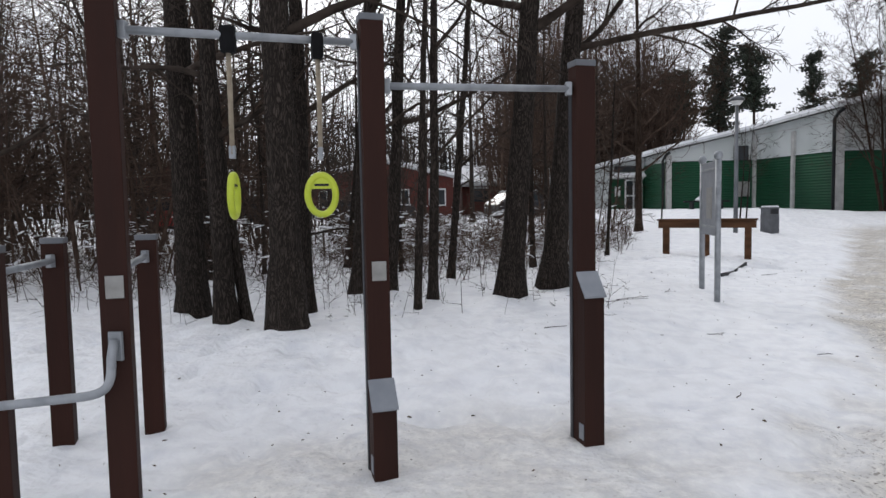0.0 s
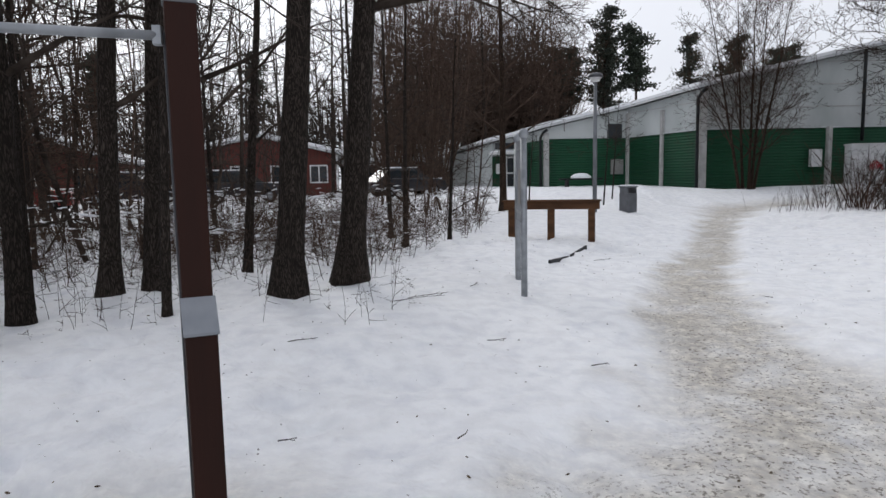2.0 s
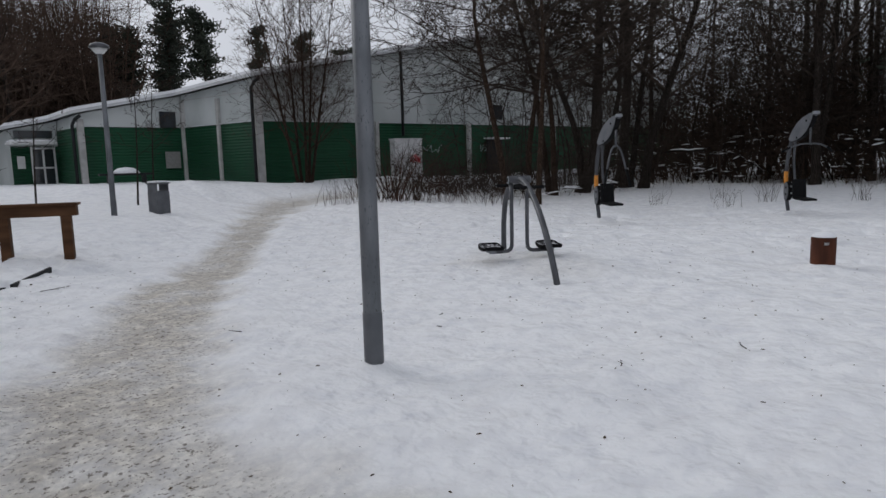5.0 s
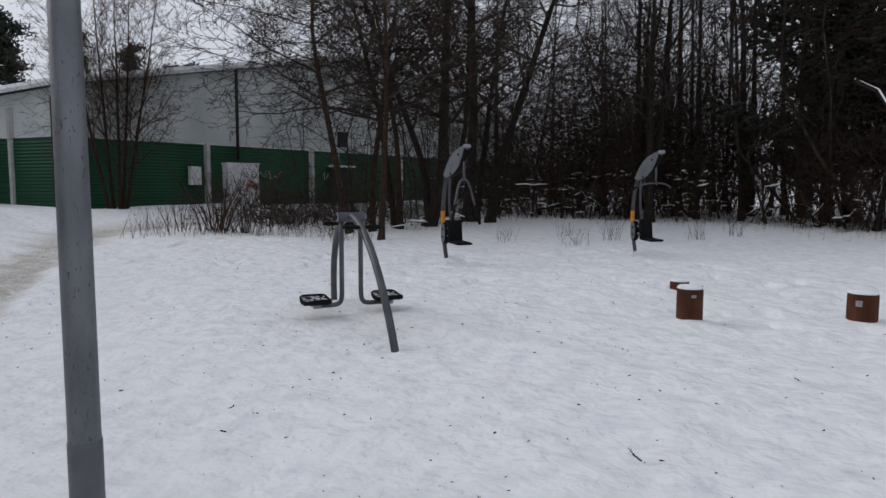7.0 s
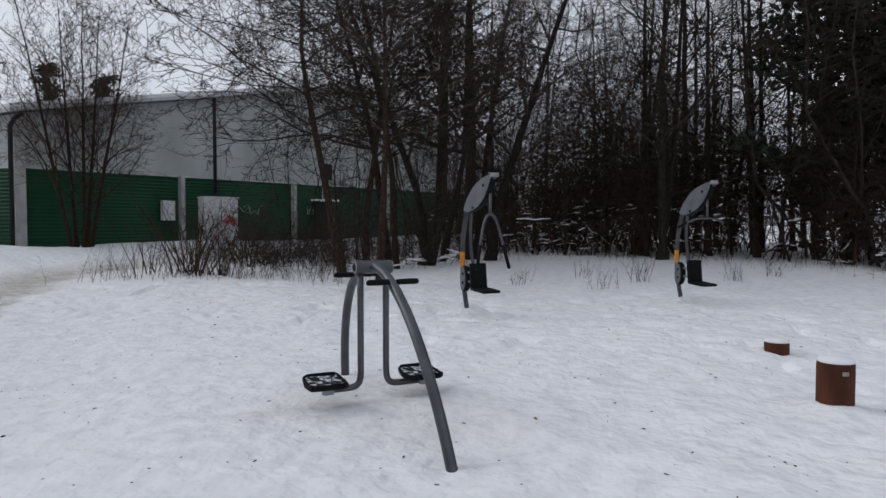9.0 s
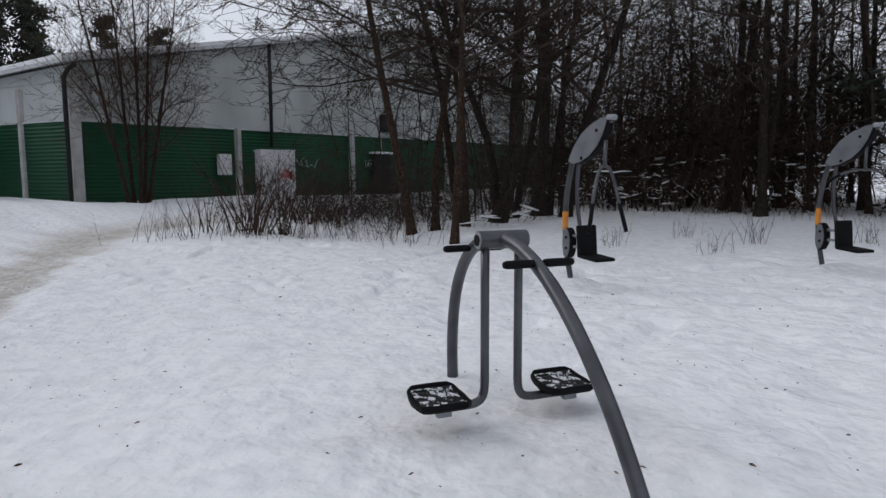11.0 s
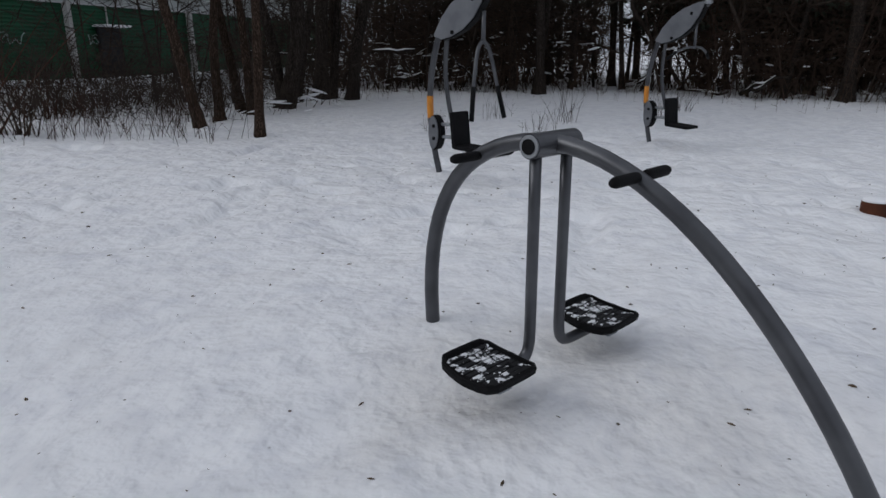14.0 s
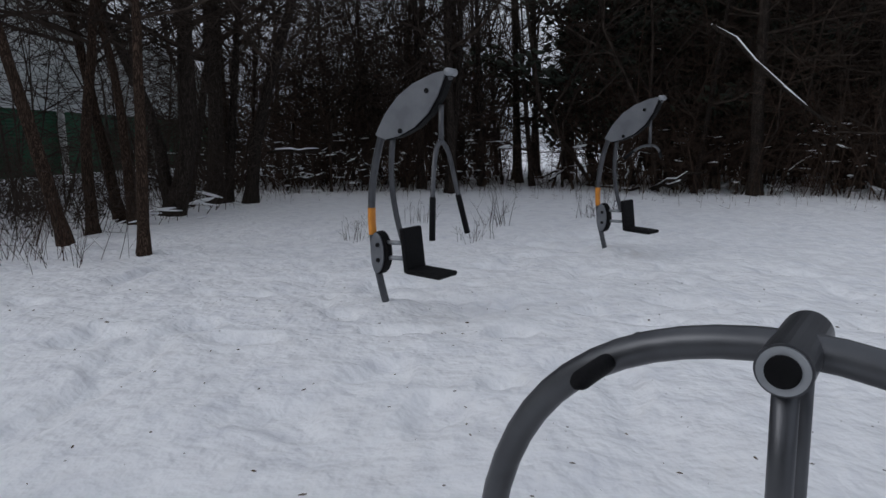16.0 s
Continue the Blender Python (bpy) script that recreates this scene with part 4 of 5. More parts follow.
def hall():
    ob = thing("sports_hall", Matrix(), "long sports hall with green lower cladding and pale upper panels", "building")
    A, B = HC, Vector((46.0, 26.0))
    B2, B1 = Vector((15.15, 34.0)), Vector((10.95, 34.2))
    D1, D0 = Vector((10.8, 37.8)), Vector((8.95, 37.95))
    G = 3.2
    for p, q in ((A, B), (B2, A), (B1, B2), (D1, B1), (D0, D1)):
        wall_run("lower_cladding", p, q, ob, 0.0, G if p is not D0 else 2.5, GREEN, 0.03, 0.12)
        wall_run("upper_wall", p, q, ob, G if p is not D0 else 2.5, None, WHITEWALL, -0.02)
    for p, q in ((B, Vector((48, 55))), (Vector((48, 55)), Vector((7.5, 58))), (Vector((7.5, 58)), D0)):
        wall_run("rear_wall", p, q, ob, 0.0, None, WHITEWALL, 0.0)
    # sheets of the pale upper wall: level joints and cover strips
    d = (B - A).normalized()
    for z in (4.1, 5.05, 6.0, 6.95):
        s = max(0.4, (z - 4.9) / 0.215 + 0.3)
        p = A + d * s
        wall_run("sheet_joint", p, B, ob, z, z + 0.035, CONCRETE, 0.0, 0, 0.02)
    wall_run("drip_edge", A, B, ob, G, G + 0.06, FASCIA, 0.06, 0, 0.03)
    wall_run("drip_edge", B2, A, ob, G, G + 0.05, FASCIA, 0.05, 0, 0.03)
    wall_run("drip_edge", B1, B2, ob, G, G + 0.05, FASCIA, 0.05, 0, 0.03)
    wall_run("sheet_joint", B2, A, ob, 4.4, 4.43, CONCRETE, 0.0, 0, 0.02)
    # concrete pillars
    for p, top, w in ((A, 4.85, 0.3), (A + d * 5.55, G + 0.05, 0.17), (A + d * 10.95, G + 0.05, 0.17), (A + d * 17, G + 0.05, 0.17), (A + d * 22.6, G + 0.05, 0.17),
                      (B2, 4.4, 0.16), ((A + B2) / 2, 4.3, 0.13), (B1, 3.5, 0.24)):
        part("pillar", box(w, 0.24, top + 0.3, (p.x, p.y - 0.1, top / 2 - 0.15), 0.012), CONCRETE, ob)
    # roof with its snow
    out = 0.35
    front = [(D0.x - out, D0.y - out), (D1.x - out, D1.y - out), (B1.x - out, B1.y - out), (B2.x - out, B2.y - out), (A.x - out, A.y - out), (A.x + 15.0, A.y - 1.39 - out), (B.x + out, B.y - out)]
    for nm, lo, hi, material, lab in (("roof", 0.0, 0.12, FASCIA, "pale roof edge"), ("roof_snow", 0.12, 0.25, SNOW, "layer of snow on the roof")):
        verts, faces = [], []
        cols = []
        for k, (x, y) in enumerate(front):
            cols.append(((x, y), (x + 0.9 if k else x, 58.0)))
        for (x, y), (bx, by) in cols:
            zf, zb = roof_z(x, y), roof_z(x, y)
            verts += [(x, y, zf + lo), (x, y, zf + hi), (x, by, zb + lo), (x, by, zb + hi)]
        for k in range(len(cols) - 1):
            i, j = k * 4, k * 4 + 4
            faces += [(i + 1, j + 1, j + 3, i + 3), (i, i + 2, j + 2, j), (i, j, j + 1, i + 1), (i + 2, i + 3, j + 3, j + 2)]
        e = (len(cols) - 1) * 4
        faces += [(0, 1, 3, 2), (e, e + 2, e + 3, e + 1)]
        r = new(nm, mesh_of(nm, verts, faces, material))
        r.parent = ob
        tagged(r, lab)
    # downpipes
    for x, y, top in ((A.x - 0.28, A.y - 0.12, 4.85), (A.x + 6.9, A.y - 0.85, 6.45), (B1.x - 0.3, B1.y - 0.05, 3.6)):
        part("downpipe", tube([(x + 0.3, y - 0.25, top + 0.05), (x + 0.1, y - 0.2, top - 0.1), (x, y - 0.08, top - 0.35), (x, y - 0.08, 0.1)] if x < 20 else [(x, y, top), (x, y, 2.6)], 0.07, 10), DARKMETAL, ob, "dark downpipe", smooth=True)
    # openings and fittings
    part("vent_window", box(0.7, 0.12, 0.72, (14.5, 33.98, 3.55), 0.01), GLASS, ob, "dark upper window")
    part("wall_board", box(0.66, 0.06, 0.75, (14.6, 33.93, 1.75), 0.01), LABEL, ob, "pale board on the cladding")
    part("vent_grille", box(0.6, 0.14, 0.75, (29.2, 27.5, 3.85), 0.01), DARKMETAL, ob, "dark vent")
    part("meter_box", box(0.5, 0.2, 0.75, (21.2, 28.1, 1.9), 0.02), CABINET, ob, "grey meter box")
    part("side_door", box(1.1, 0.14, 1.9, (28.9, 27.5, 1.5), 0.01), DARKMETAL, ob, "dark side door")
    part("door_canopy", box(1.35, 0.6, 0.08, (28.9, 27.3, 2.5), 0.02), SNOW, ob, "small canopy with snow")
    part("lamp_conduit", tube([(28.9, 27.5, 2.5), (28.9, 27.5, 3.2)], 0.03, 8), CONCRETE, ob)
    door = part("entrance", box(0.98, 0.12, 2.0, (10.15, 37.78, 1.5), 0.01), GLASS, ob, "glazed entrance in a pale frame")
    for x in (9.7, 10.15, 10.6):
        part("door_frame", box(0.08, 0.06, 2.0, (x, 37.70, 1.5)), WHITEPAINT, door)
    for z in (1.55, 2.42):
        part("door_frame", box(0.98, 0.06, 0.08, (10.15, 37.695, z)), WHITEPAINT, door)
    part("entrance_canopy", box(1.8, 1.3, 0.12, (9.65, 37.25, 2.62), 0.03), WHITEPAINT, ob)
    part("canopy_snow", box(1.7, 1.2, 0.08, (9.65, 37.25, 2.72), 0.035), SNOW, ob)
    part("notice", box(0.3, 0.05, 0.55, (9.3, 37.86, 1.8)), WHITEPAINT, ob)
    part("transom_window", box(1.5, 0.08, 0.34, (9.85, 37.84, 3.05), 0.01), GLASS, ob, "dark strip window")


hall()


def wall_scribble(x, y, seed):
    r = random.Random(seed)
    pts = [(0.14 * k + r.uniform(-0.06, 0.06), 0, r.uniform(-0.2, 0.2)) for k in range(9)]
    ob = new("wall_graffiti")
    ob.matrix_world = pose(x, y, 2.0, 0, 0, -5.5)
    tagged(ob, "pale scribbled graffiti on green cladding", "graffiti")
    part("stroke", tube(pts, 0.026, 6, True, 0.3), PALEPAINT, ob)
    part("stroke", tube([(0.35 + 0.16 * math.cos(k * 0.6), 0, 0.03 + 0.16 * math.sin(k * 0.6)) for k in range(11)], 0.018, 6, True, 0.3), PALEPAINT, ob)


wall_scribble(24.4, 27.90, 1)
wall_scribble(27.9, 27.57, 2)


def electric_cabinet():
    ob = thing("electric_cabinet", pose(22.75, 27.15, gz(22.75, 27.15) - 0.05, 0, 0, -14), "grey electric cabinet with red graffiti", "cabinet")
    part("cabinet_body", box(1.35, 0.6, 1.75, (0, 0, 0.85), 0.02), CABINET, ob)
    part("cabinet_roof", box(1.42, 0.68, 0.06, (0, 0, 1.75), 0.015), CABINET, ob)
    part("door_seam", box(0.015, 0.01, 1.6, (0, -0.302, 0.85)), DARKMETAL, ob)
    r = random.Random(3)
    bm = tube([(0.05 + 0.55 * k / 14, -0.306, 0.8 + (0.14 if k % 2 else -0.14) * r.uniform(0.5, 1.1)) for k in range(15)], 0.04, 6, True, 0.25)
    part("graffiti", bm, REDPAINT, ob, "red scribbled graffiti")
    part("graffiti", tube([(0.05 + 0.5 * math.sin(k * 0.9) * 0.5 + 0.25, -0.307, 0.86 + 0.2 * math.cos(k * 1.7)) for k in range(12)], 0.036, 6, True, 0.25), REDPAINT, ob, "red scribbled graffiti")


electric_cabinet()


# ---- thickets, shrubs and stalks ----
def strands(P, R, sides=3):
    """Tapered strands: P is count x points x 3, R count x points."""
    n, k, _ = P.shape
    d = P[:, -1] - P[:, 0]
    d /= np.linalg.norm(d, axis=1, keepdims=True) + 1e-9
    ref = np.where(np.abs(d[:, 2:3]) < 0.9, np.array([[0.0, 0.0, 1.0]]), np.array([[1.0, 0.0, 0.0]]))
    a = np.cross(d, ref)
    a /= np.linalg.norm(a, axis=1, keepdims=True)
    b = np.cross(d, a)
    ang = 2 * np.pi * np.arange(sides) / sides
    off = np.cos(ang)[None, None, :, None] * a[:, None, None, :] + np.sin(ang)[None, None, :, None] * b[:, None, None, :]
    V = (P[:, :, None, :] + R[:, :, None, None] * off).reshape(-1, 3)
    i = np.arange(n)[:, None, None] * (k * sides)
    s = np.arange(k - 1)[None, :, None] * sides
    j = np.arange(sides)[None, None, :]
    j2 = (j + 1) % sides
    F = np.stack([i + s + j, i + s + j2, i + s + sides + j2, i + s + sides + j], -1).reshape(-1, 4)
    return V, F


def mesh_np(name, chunks, material):
    vs, fs, base = [], [], 0
    for V, F in chunks:
        vs.append(V)
        fs.append(F + base)
        base += len(V)
    V, F = np.concatenate(vs), np.concatenate(fs)
    me = bpy.data.meshes.new(name)
    me.vertices.add(len(V))
    me.vertices.foreach_set("co", V.ravel())
    me.loops.add(F.size)
    me.loops.foreach_set("vertex_index", F.ravel())
    me.polygons.add(len(F))
    me.polygons.foreach_set("loop_start", np.arange(0, F.size, 4))
    me.update(calc_edges=True)
    me.materials.append(material)
    return me


def stems(rng, x, y, height, radius, lean=0.12, crook=0.06, points=6, z0=None):
    n = len(x)
    t = np.linspace(0, 1, points)
    z = ground_z(x, y) - 0.1 if z0 is None else np.full(n, z0)
    tilt = rng.normal(0, lean, (n, 1, 2)) * t[None, :, None] * height[:, None, None]
    kink = np.cumsum(rng.normal(0, crook, (n, points, 2)), 1) * (height / points)[:, None, None] * (t[None, :, None] > 0)
    P = np.empty((n, points, 3))
    P[:, :, :2] = np.stack([x, y], 1)[:, None, :] + tilt + kink
    P[:, :, 2] = z[:, None] + t[None, :] * (height[:, None] + 0.1)
    return P, radius[:, None] * (1 - 0.8 * t[None, :])


def side_twigs(rng, P, R, each, length, thin, rise=0.35, start=0.15, points=3):
    n, k, _ = P.shape
    own = np.repeat(np.arange(n), each)
    t = rng.uniform(start, 0.98, len(own)) * (k - 1)
    s = np.minimum(t.astype(int), k - 2)
    f = (t - s)[:, None]
    p = P[own, s] * (1 - f) + P[own, s + 1] * f
    span = np.linalg.norm(P[:, -1] - P[:, 0], axis=1)[own]
    ln = span * length * rng.uniform(0.4, 1.3, len(own)) * (1.15 - 0.6 * t / (k - 1))
    a = rng.uniform(0, 2 * np.pi, len(own))
    d = np.stack([np.cos(a), np.sin(a), rise + rng.normal(0, 0.35, len(own))], 1)
    q = np.linspace(0, 1, points)
    Q = p[:, None, :] + d[:, None, :] * (ln[:, None] * q[None, :])[:, :, None] + np.cumsum(rng.normal(0, 0.05, (len(own), points, 3)), 1) * ln[:, None, None] * (q > 0)[None, :, None]
    r0 = np.clip(R[own, s] * 0.5, thin, None)
    return Q, r0[:, None] * (1 - 0.6 * q[None, :])


def thicket(name, seed, spots, heights, radii, material, label, twigs=9, sub=2, length=0.22, thin=0.006, lean=0.1, crook=0.06, category="undergrowth", rise=0.35):
    rng = np.random.default_rng(seed)
    x, y = spots(rng)
    h = rng.uniform(*heights, len(x)) * rng.uniform(0.75, 1.0, len(x))
    r = rng.uniform(*radii, len(x)) * h / heights[1]
    P, R = stems(rng, x, y, h, r, lean, crook)
    chunks = [strands(P, R, 4 if radii[1] > 0.03 else 3)]
    if twigs:
        Q, S = side_twigs(rng, P, R, twigs, length, thin, rise)
        chunks.append(strands(Q, S))
        if sub:
            U, T = side_twigs(rng, Q, S, sub, 0.5, thin * 0.8, rise, 0.2, 2)
            chunks.append(strands(U, T))
    return tagged(new(name, mesh_np(name, chunks, material)), label, category, kind="stuff")


def along_edge(count, line, deep, bias=1.0):
    """Spots in a strip behind a broken line, to the right of its direction."""
    def spots(rng):
        pts = np.array(line, float)
        seg = np.diff(pts, axis=0)
        ln = np.hypot(seg[:, 0], seg[:, 1])
        k = rng.choice(len(seg), count, p=ln / ln.sum())
        t = rng.random(count)[:, None]
        nrm = np.stack([seg[:, 1], -seg[:, 0]], 1) / ln[:, None]
        p = pts[k] + seg[k] * t + nrm[k] * (deep[0] + (deep[1] - deep[0]) * rng.random(count) ** bias)[:, None]
        return p[:, 0], p[:, 1]
    return spots


WOODEDGE = [(30.0, 24.0), (26.4, 17.0), (26.8, 9.3), (23.4, 2.2), (19.0, -9.0)]
EASTWARD = WOODEDGE[::-1]
thicket("open_wood", 40, along_edge(270, EASTWARD[2:], (0.6, 18.0)), (4, 13.5), (0.025, 0.07), TWIG, "open wood of thin bare stems", 20, 4, 0.34, 0.0075, 0.2, 0.24, rise=0.25)
thicket("dense_wood", 21, along_edge(500, EASTWARD[:3], (0.6, 18.0)), (4, 14.0), (0.025, 0.085), TWIG, "dense dark tangle of bare stems in the wood", 18, 4, 0.32, 0.009, 0.2, 0.24, rise=0.25)
thicket("young_growth", 38, along_edge(300, EASTWARD[1:], (0.3, 9.0)), (2.5, 7.5), (0.015, 0.04), TWIG_BROWN, "brown twiggy young growth in the wood", 18, 4, 0.34, 0.0065, 0.25, 0.2, rise=0.25)
thicket("wood_brush", 22, along_edge(1100, EASTWARD, (-0.3, 7.0)), (1.0, 3.2), (0.01, 0.022), TWIG_BROWN, "low dark brush along the wood's edge", 8, 1, 0.35, 0.007, 0.3, 0.12)
thicket("far_dark_wood", 23, along_edge(520, EASTWARD[:3], (10.0, 38.0)), (9, 17), (0.08, 0.2), BARK, "dark depth of the wood", 14, 0, 0.3, 0.035, 0.14, 0.12)
thicket("brush_under_trees", 24, lambda g: (g.uniform(16.2, 25.5, 420), g.uniform(15.6, 21.5, 420)), (0.6, 1.9), (0.008, 0.016), TWIG, "tangled brush beneath the trees", 8, 2, 0.4, 0.005, 0.45, 0.15)
thicket("fallen_tangle", 37, lambda g: (g.uniform(17.8, 22.6, 90), g.normal(19.9, 0.5, 90)), (0.5, 1.3), (0.012, 0.022), TWIG, "tangle of cut and fallen branches", 6, 1, 0.4, 0.006, 0.9, 0.2)
thicket("trees_by_hall", 25, lambda g: (g.uniform(20.5, 28.0, 30), g.uniform(16.5, 22.5, 30)), (5, 9), (0.03, 0.06), TWIG, "thin bare stems beside the hall", 16, 3, 0.32, 0.007, 0.2, 0.12)
thicket("wood_behind_clearing", 26, along_edge(480, [(-34.0, 10.0), (-10.0, 13.0), (-2.5, 12.5)][::-1], (0.0, 26.0)), (4.5, 12), (0.02, 0.07), TWIG, "thin bare trees behind the clearing", 12, 2, 0.3, 0.009, 0.16, 0.12)
thicket("twiggy_wood", 36, lambda g: (g.uniform(-15, -3.6, 230), g.uniform(10.5, 21, 230)), (3.5, 11), (0.02, 0.05), TWIG_BROWN, "dense twiggy young wood beyond the low posts", 18, 3, 0.34, 0.007, 0.14, 0.12)
thicket("distant_wood_west", 27, lambda g: (g.uniform(-75, 22, 850), g.uniform(62, 86, 850)), (7, 13), (0.08, 0.16), BARK, "dark wood beyond the houses", 14, 0, 0.22, 0.05, 0.06)


def brown_wood(g):
    """A wedge of wood seen past the near corner of the hall and over its low end."""
    far = g.random(560) < 0.86
    y = np.where(far, g.uniform(59, 74, 560), g.uniform(42, 58, 560))
    x = np.where(far, 1.7 + (y - 1.75) * np.tan(np.radians(g.uniform(6.0, 17.0, 560))), g.uniform(3.0, 7.4, 560))
    return x, y


thicket("brown_wood_by_hall", 28, brown_wood, (12, 21), (0.05, 0.12), TWIG_BROWN, "brown bare wood behind the hall", 20, 2, 0.24, 0.019, 0.12, 0.1)
thicket("saplings_by_entrance", 29, lambda g: (g.uniform(1.5, 5.2, 36), g.uniform(19.5, 30.0, 36)), (3, 8.5), (0.02, 0.05), TWIG_BROWN, "brown saplings near the entrance", 16, 3, 0.24, 0.007, 0.12)
WESTLINE = [(5.0, 18.5), (4.2, 15.6), (1.9, 11.0), (-0.5, 10.0), (-5.0, 9.4), (-14.0, 8.5)]
thicket("shrub_belt", 31, along_edge(1150, WESTLINE, (0.0, 5.5), 1.3), (0.4, 1.4), (0.006, 0.012), TWIG_BROWN, "brown leafless shrubs with bits of snow", 8, 3, 0.35, 0.004, 0.28, 0.12)
thicket("shrub_belt_pale", 32, along_edge(420, WESTLINE, (-0.1, 6.0)), (0.4, 1.2), (0.004, 0.008), TWIG_PALE, "pale dry weeds among the shrubs", 5, 1, 0.3, 0.003, 0.2, 0.1)
thicket("dry_weeds", 33, along_edge(900, EASTWARD, (-3.0, 1.0), 0.6), (0.15, 0.6), (0.003, 0.006), TWIG_PALE, "dry stalks standing out of the snow", 2, 0, 0.25, 0.003, 0.14, 0.08, "weeds")
thicket("weeds_by_trees", 34, lambda g: (g.uniform(-4.5, 2.2, 130), g.uniform(7.4, 10.2, 130)), (0.25, 1.0), (0.004, 0.007), TWIG, "thin dark stalks around the tree feet", 4, 1, 0.3, 0.003, 0.2, 0.1, "weeds")
thicket("leaf_rags", 35, along_edge(500, EASTWARD, (0.0, 5.0)), (0.15, 0.7), (0.006, 0.012), TWIG_RED, "brown litter of stalks at the wood's edge", 4, 0, 0.5, 0.006, 0.6, 0.2, "undergrowth")


def snow_bits(name, seed, spots, zs, size, label):
    """Small flattened lumps of snow lying on twigs."""
    rng = np.random.default_rng(seed)
    x, y = spots(rng)
    n = len(x)
    z = ground_z(x, y) + rng.uniform(*zs, n)
    a = rng.uniform(0, np.pi, n)
    ln = rng.uniform(*size, n)
    t = np.linspace(-1, 1, 5)
    P = np.empty((n, 5, 3))
    P[:, :, 0] = x[:, None] + np.cos(a)[:, None] * t * ln[:, None]
    P[:, :, 1] = y[:, None] + np.sin(a)[:, None] * t * ln[:, None]
    P[:, :, 2] = z[:, None] + rng.normal(0, 0.16, (n, 1)) * t[None, :] * ln[:, None]
    R = (ln * rng.uniform(0.06, 0.2, n))[:, None] * np.array([0.25, 0.85, 1.0, 0.8, 0.2])[None, :]
    return tagged(new(name, mesh_np(name, [strands(P, R, 5)], SNOW)), label, "snow", kind="stuff")


snow_bits("snow_on_brush", 41, along_edge(1000, EASTWARD, (0.2, 7.0)), (0.03, 1.7), (0.03, 0.2), "snow lying on twigs of the brush")
snow_bits("snow_on_shrubs", 42, along_edge(1200, WESTLINE, (0.2, 7.0)), (0.15, 1.05), (0.03, 0.13), "snow lying on the shrubs")
snow_bits("snow_mounds", 43, along_edge(60, EASTWARD, (0.5, 6.0)), (-0.03, 0.06), (0.2, 0.6), "humps of snow over fallen wood")
snow_bits("snow_at_tree_feet", 44, lambda g: (g.uniform(19.0, 22.5, 26), g.uniform(15.0, 16.6, 26)), (0.0, 0.35), (0.1, 0.3), "snow caught at the tree feet")


# red-stemmed shrubs before the hall, one object each
def shrub(seed, count, height, material, label, x, y, spread=0.35, lean=0.3, fan=0.0, thick=0.011):
    rng = np.random.default_rng(seed)
    px, py = rng.normal(0, spread, count), rng.normal(0, spread, count)
    h = rng.uniform(0.4, 1.0, count) * height
    P, R = stems(rng, px, py, h, rng.uniform(0.25, 0.5, count) * thick * height ** 0.5 + 0.001, lean, 0.05, 6, -0.06)
    t = np.linspace(0, 1, 6) ** 1.4
    away = np.stack([px, py], 1) / (np.hypot(px, py)[:, None] + 0.02)
    P[:, :, :2] += away[:, None, :] * (t[None, :, None] * h[:, None, None]) * fan
    Q, S = side_twigs(rng, P, R, 3, 0.3, 0.0022, 1.1)
    ob = thing("shrub", at_ground(x, y), label, "shrub", "bare shrubs")
    c = tagged(new("stem", mesh_np("stem", [strands(P, R, 4)], material)), kind="stuff")
    c.parent = ob
    c = tagged(new("twig", mesh_np("twig", [strands(Q, S)], material)), kind="stuff")
    c.parent = ob
    return ob


FANS = [(15.1, 18.3, 1.9, 16), (14.9, 17.7, 1.8, 18), (15.0, 17.0, 1.6, 12), (17.3, 18.9, 1.7, 14), (18.2, 19.3, 1.5, 10), (14.6, 18.9, 1.3, 10)]
rr = random.Random(9)
for k in range(16):
    t = k / 15
    shrub(300 + k, 17, 0.85 if t < 0.7 else 0.75, TWIG_RED if k % 3 else TWIG, "bare reddish shrub standing in the snow", 14.0 + 1.9 * t + rr.uniform(-0.25, 0.6), 19.0 - 4.3 * t + rr.uniform(-0.3, 0.5))
for k, (x, y, h) in enumerate([(19.3, 9.6, 0.75), (17.9, 9.9, 0.4), (20.4, 8.0, 0.45), (18.0, 11.6, 0.4), (19.8, 10.9, 0.35), (21.6, 7.4, 0.5)]):
    shrub(340 + k, 14, h, TWIG, "small dry shrub poking through the snow", x, y, 0.12, 0.3)


for k, (x, y, h, n) in enumerate(FANS):
    shrub(370 + k, n, h, TWIG_RED if k % 2 else TWIG, "tall bare shrub fanning out of the snow", x, y, 0.16, 0.16, 0.6, 0.03)


# fallen wood at the wood's edge and leaning trunks with snow on them
def fallen_branch(a, b, r, label, snow=True):
    a, b = Vector(a), Vector(b)
    ob = thing("fallen_branch", Matrix.Translation(a), label, "branch", "fallen wood")
    d = b - a
    rg = random.Random(int(a.x * 100))
    pts = [d * t + Vector((rg.uniform(-1, 1), rg.uniform(-1, 1), rg.uniform(-1, 1))) * 0.04 * d.length * (0 < t < 1) for t in (0, 0.2, 0.4, 0.6, 0.8, 1)]
    part("wood", tube(pts, [r, r * 0.95, r * 0.85, r * 0.75, r * 0.6, r * 0.4], 8), BARK, ob, smooth=True)
    if snow:
        part("snow_line", tube([p + Vector((0, 0, r * 0.75)) for p in pts[0:5]], [r * 0.3, r * 0.6, r * 0.5, r * 0.55, r * 0.2], 8), SNOW, ob, "snow lying along it", smooth=True)


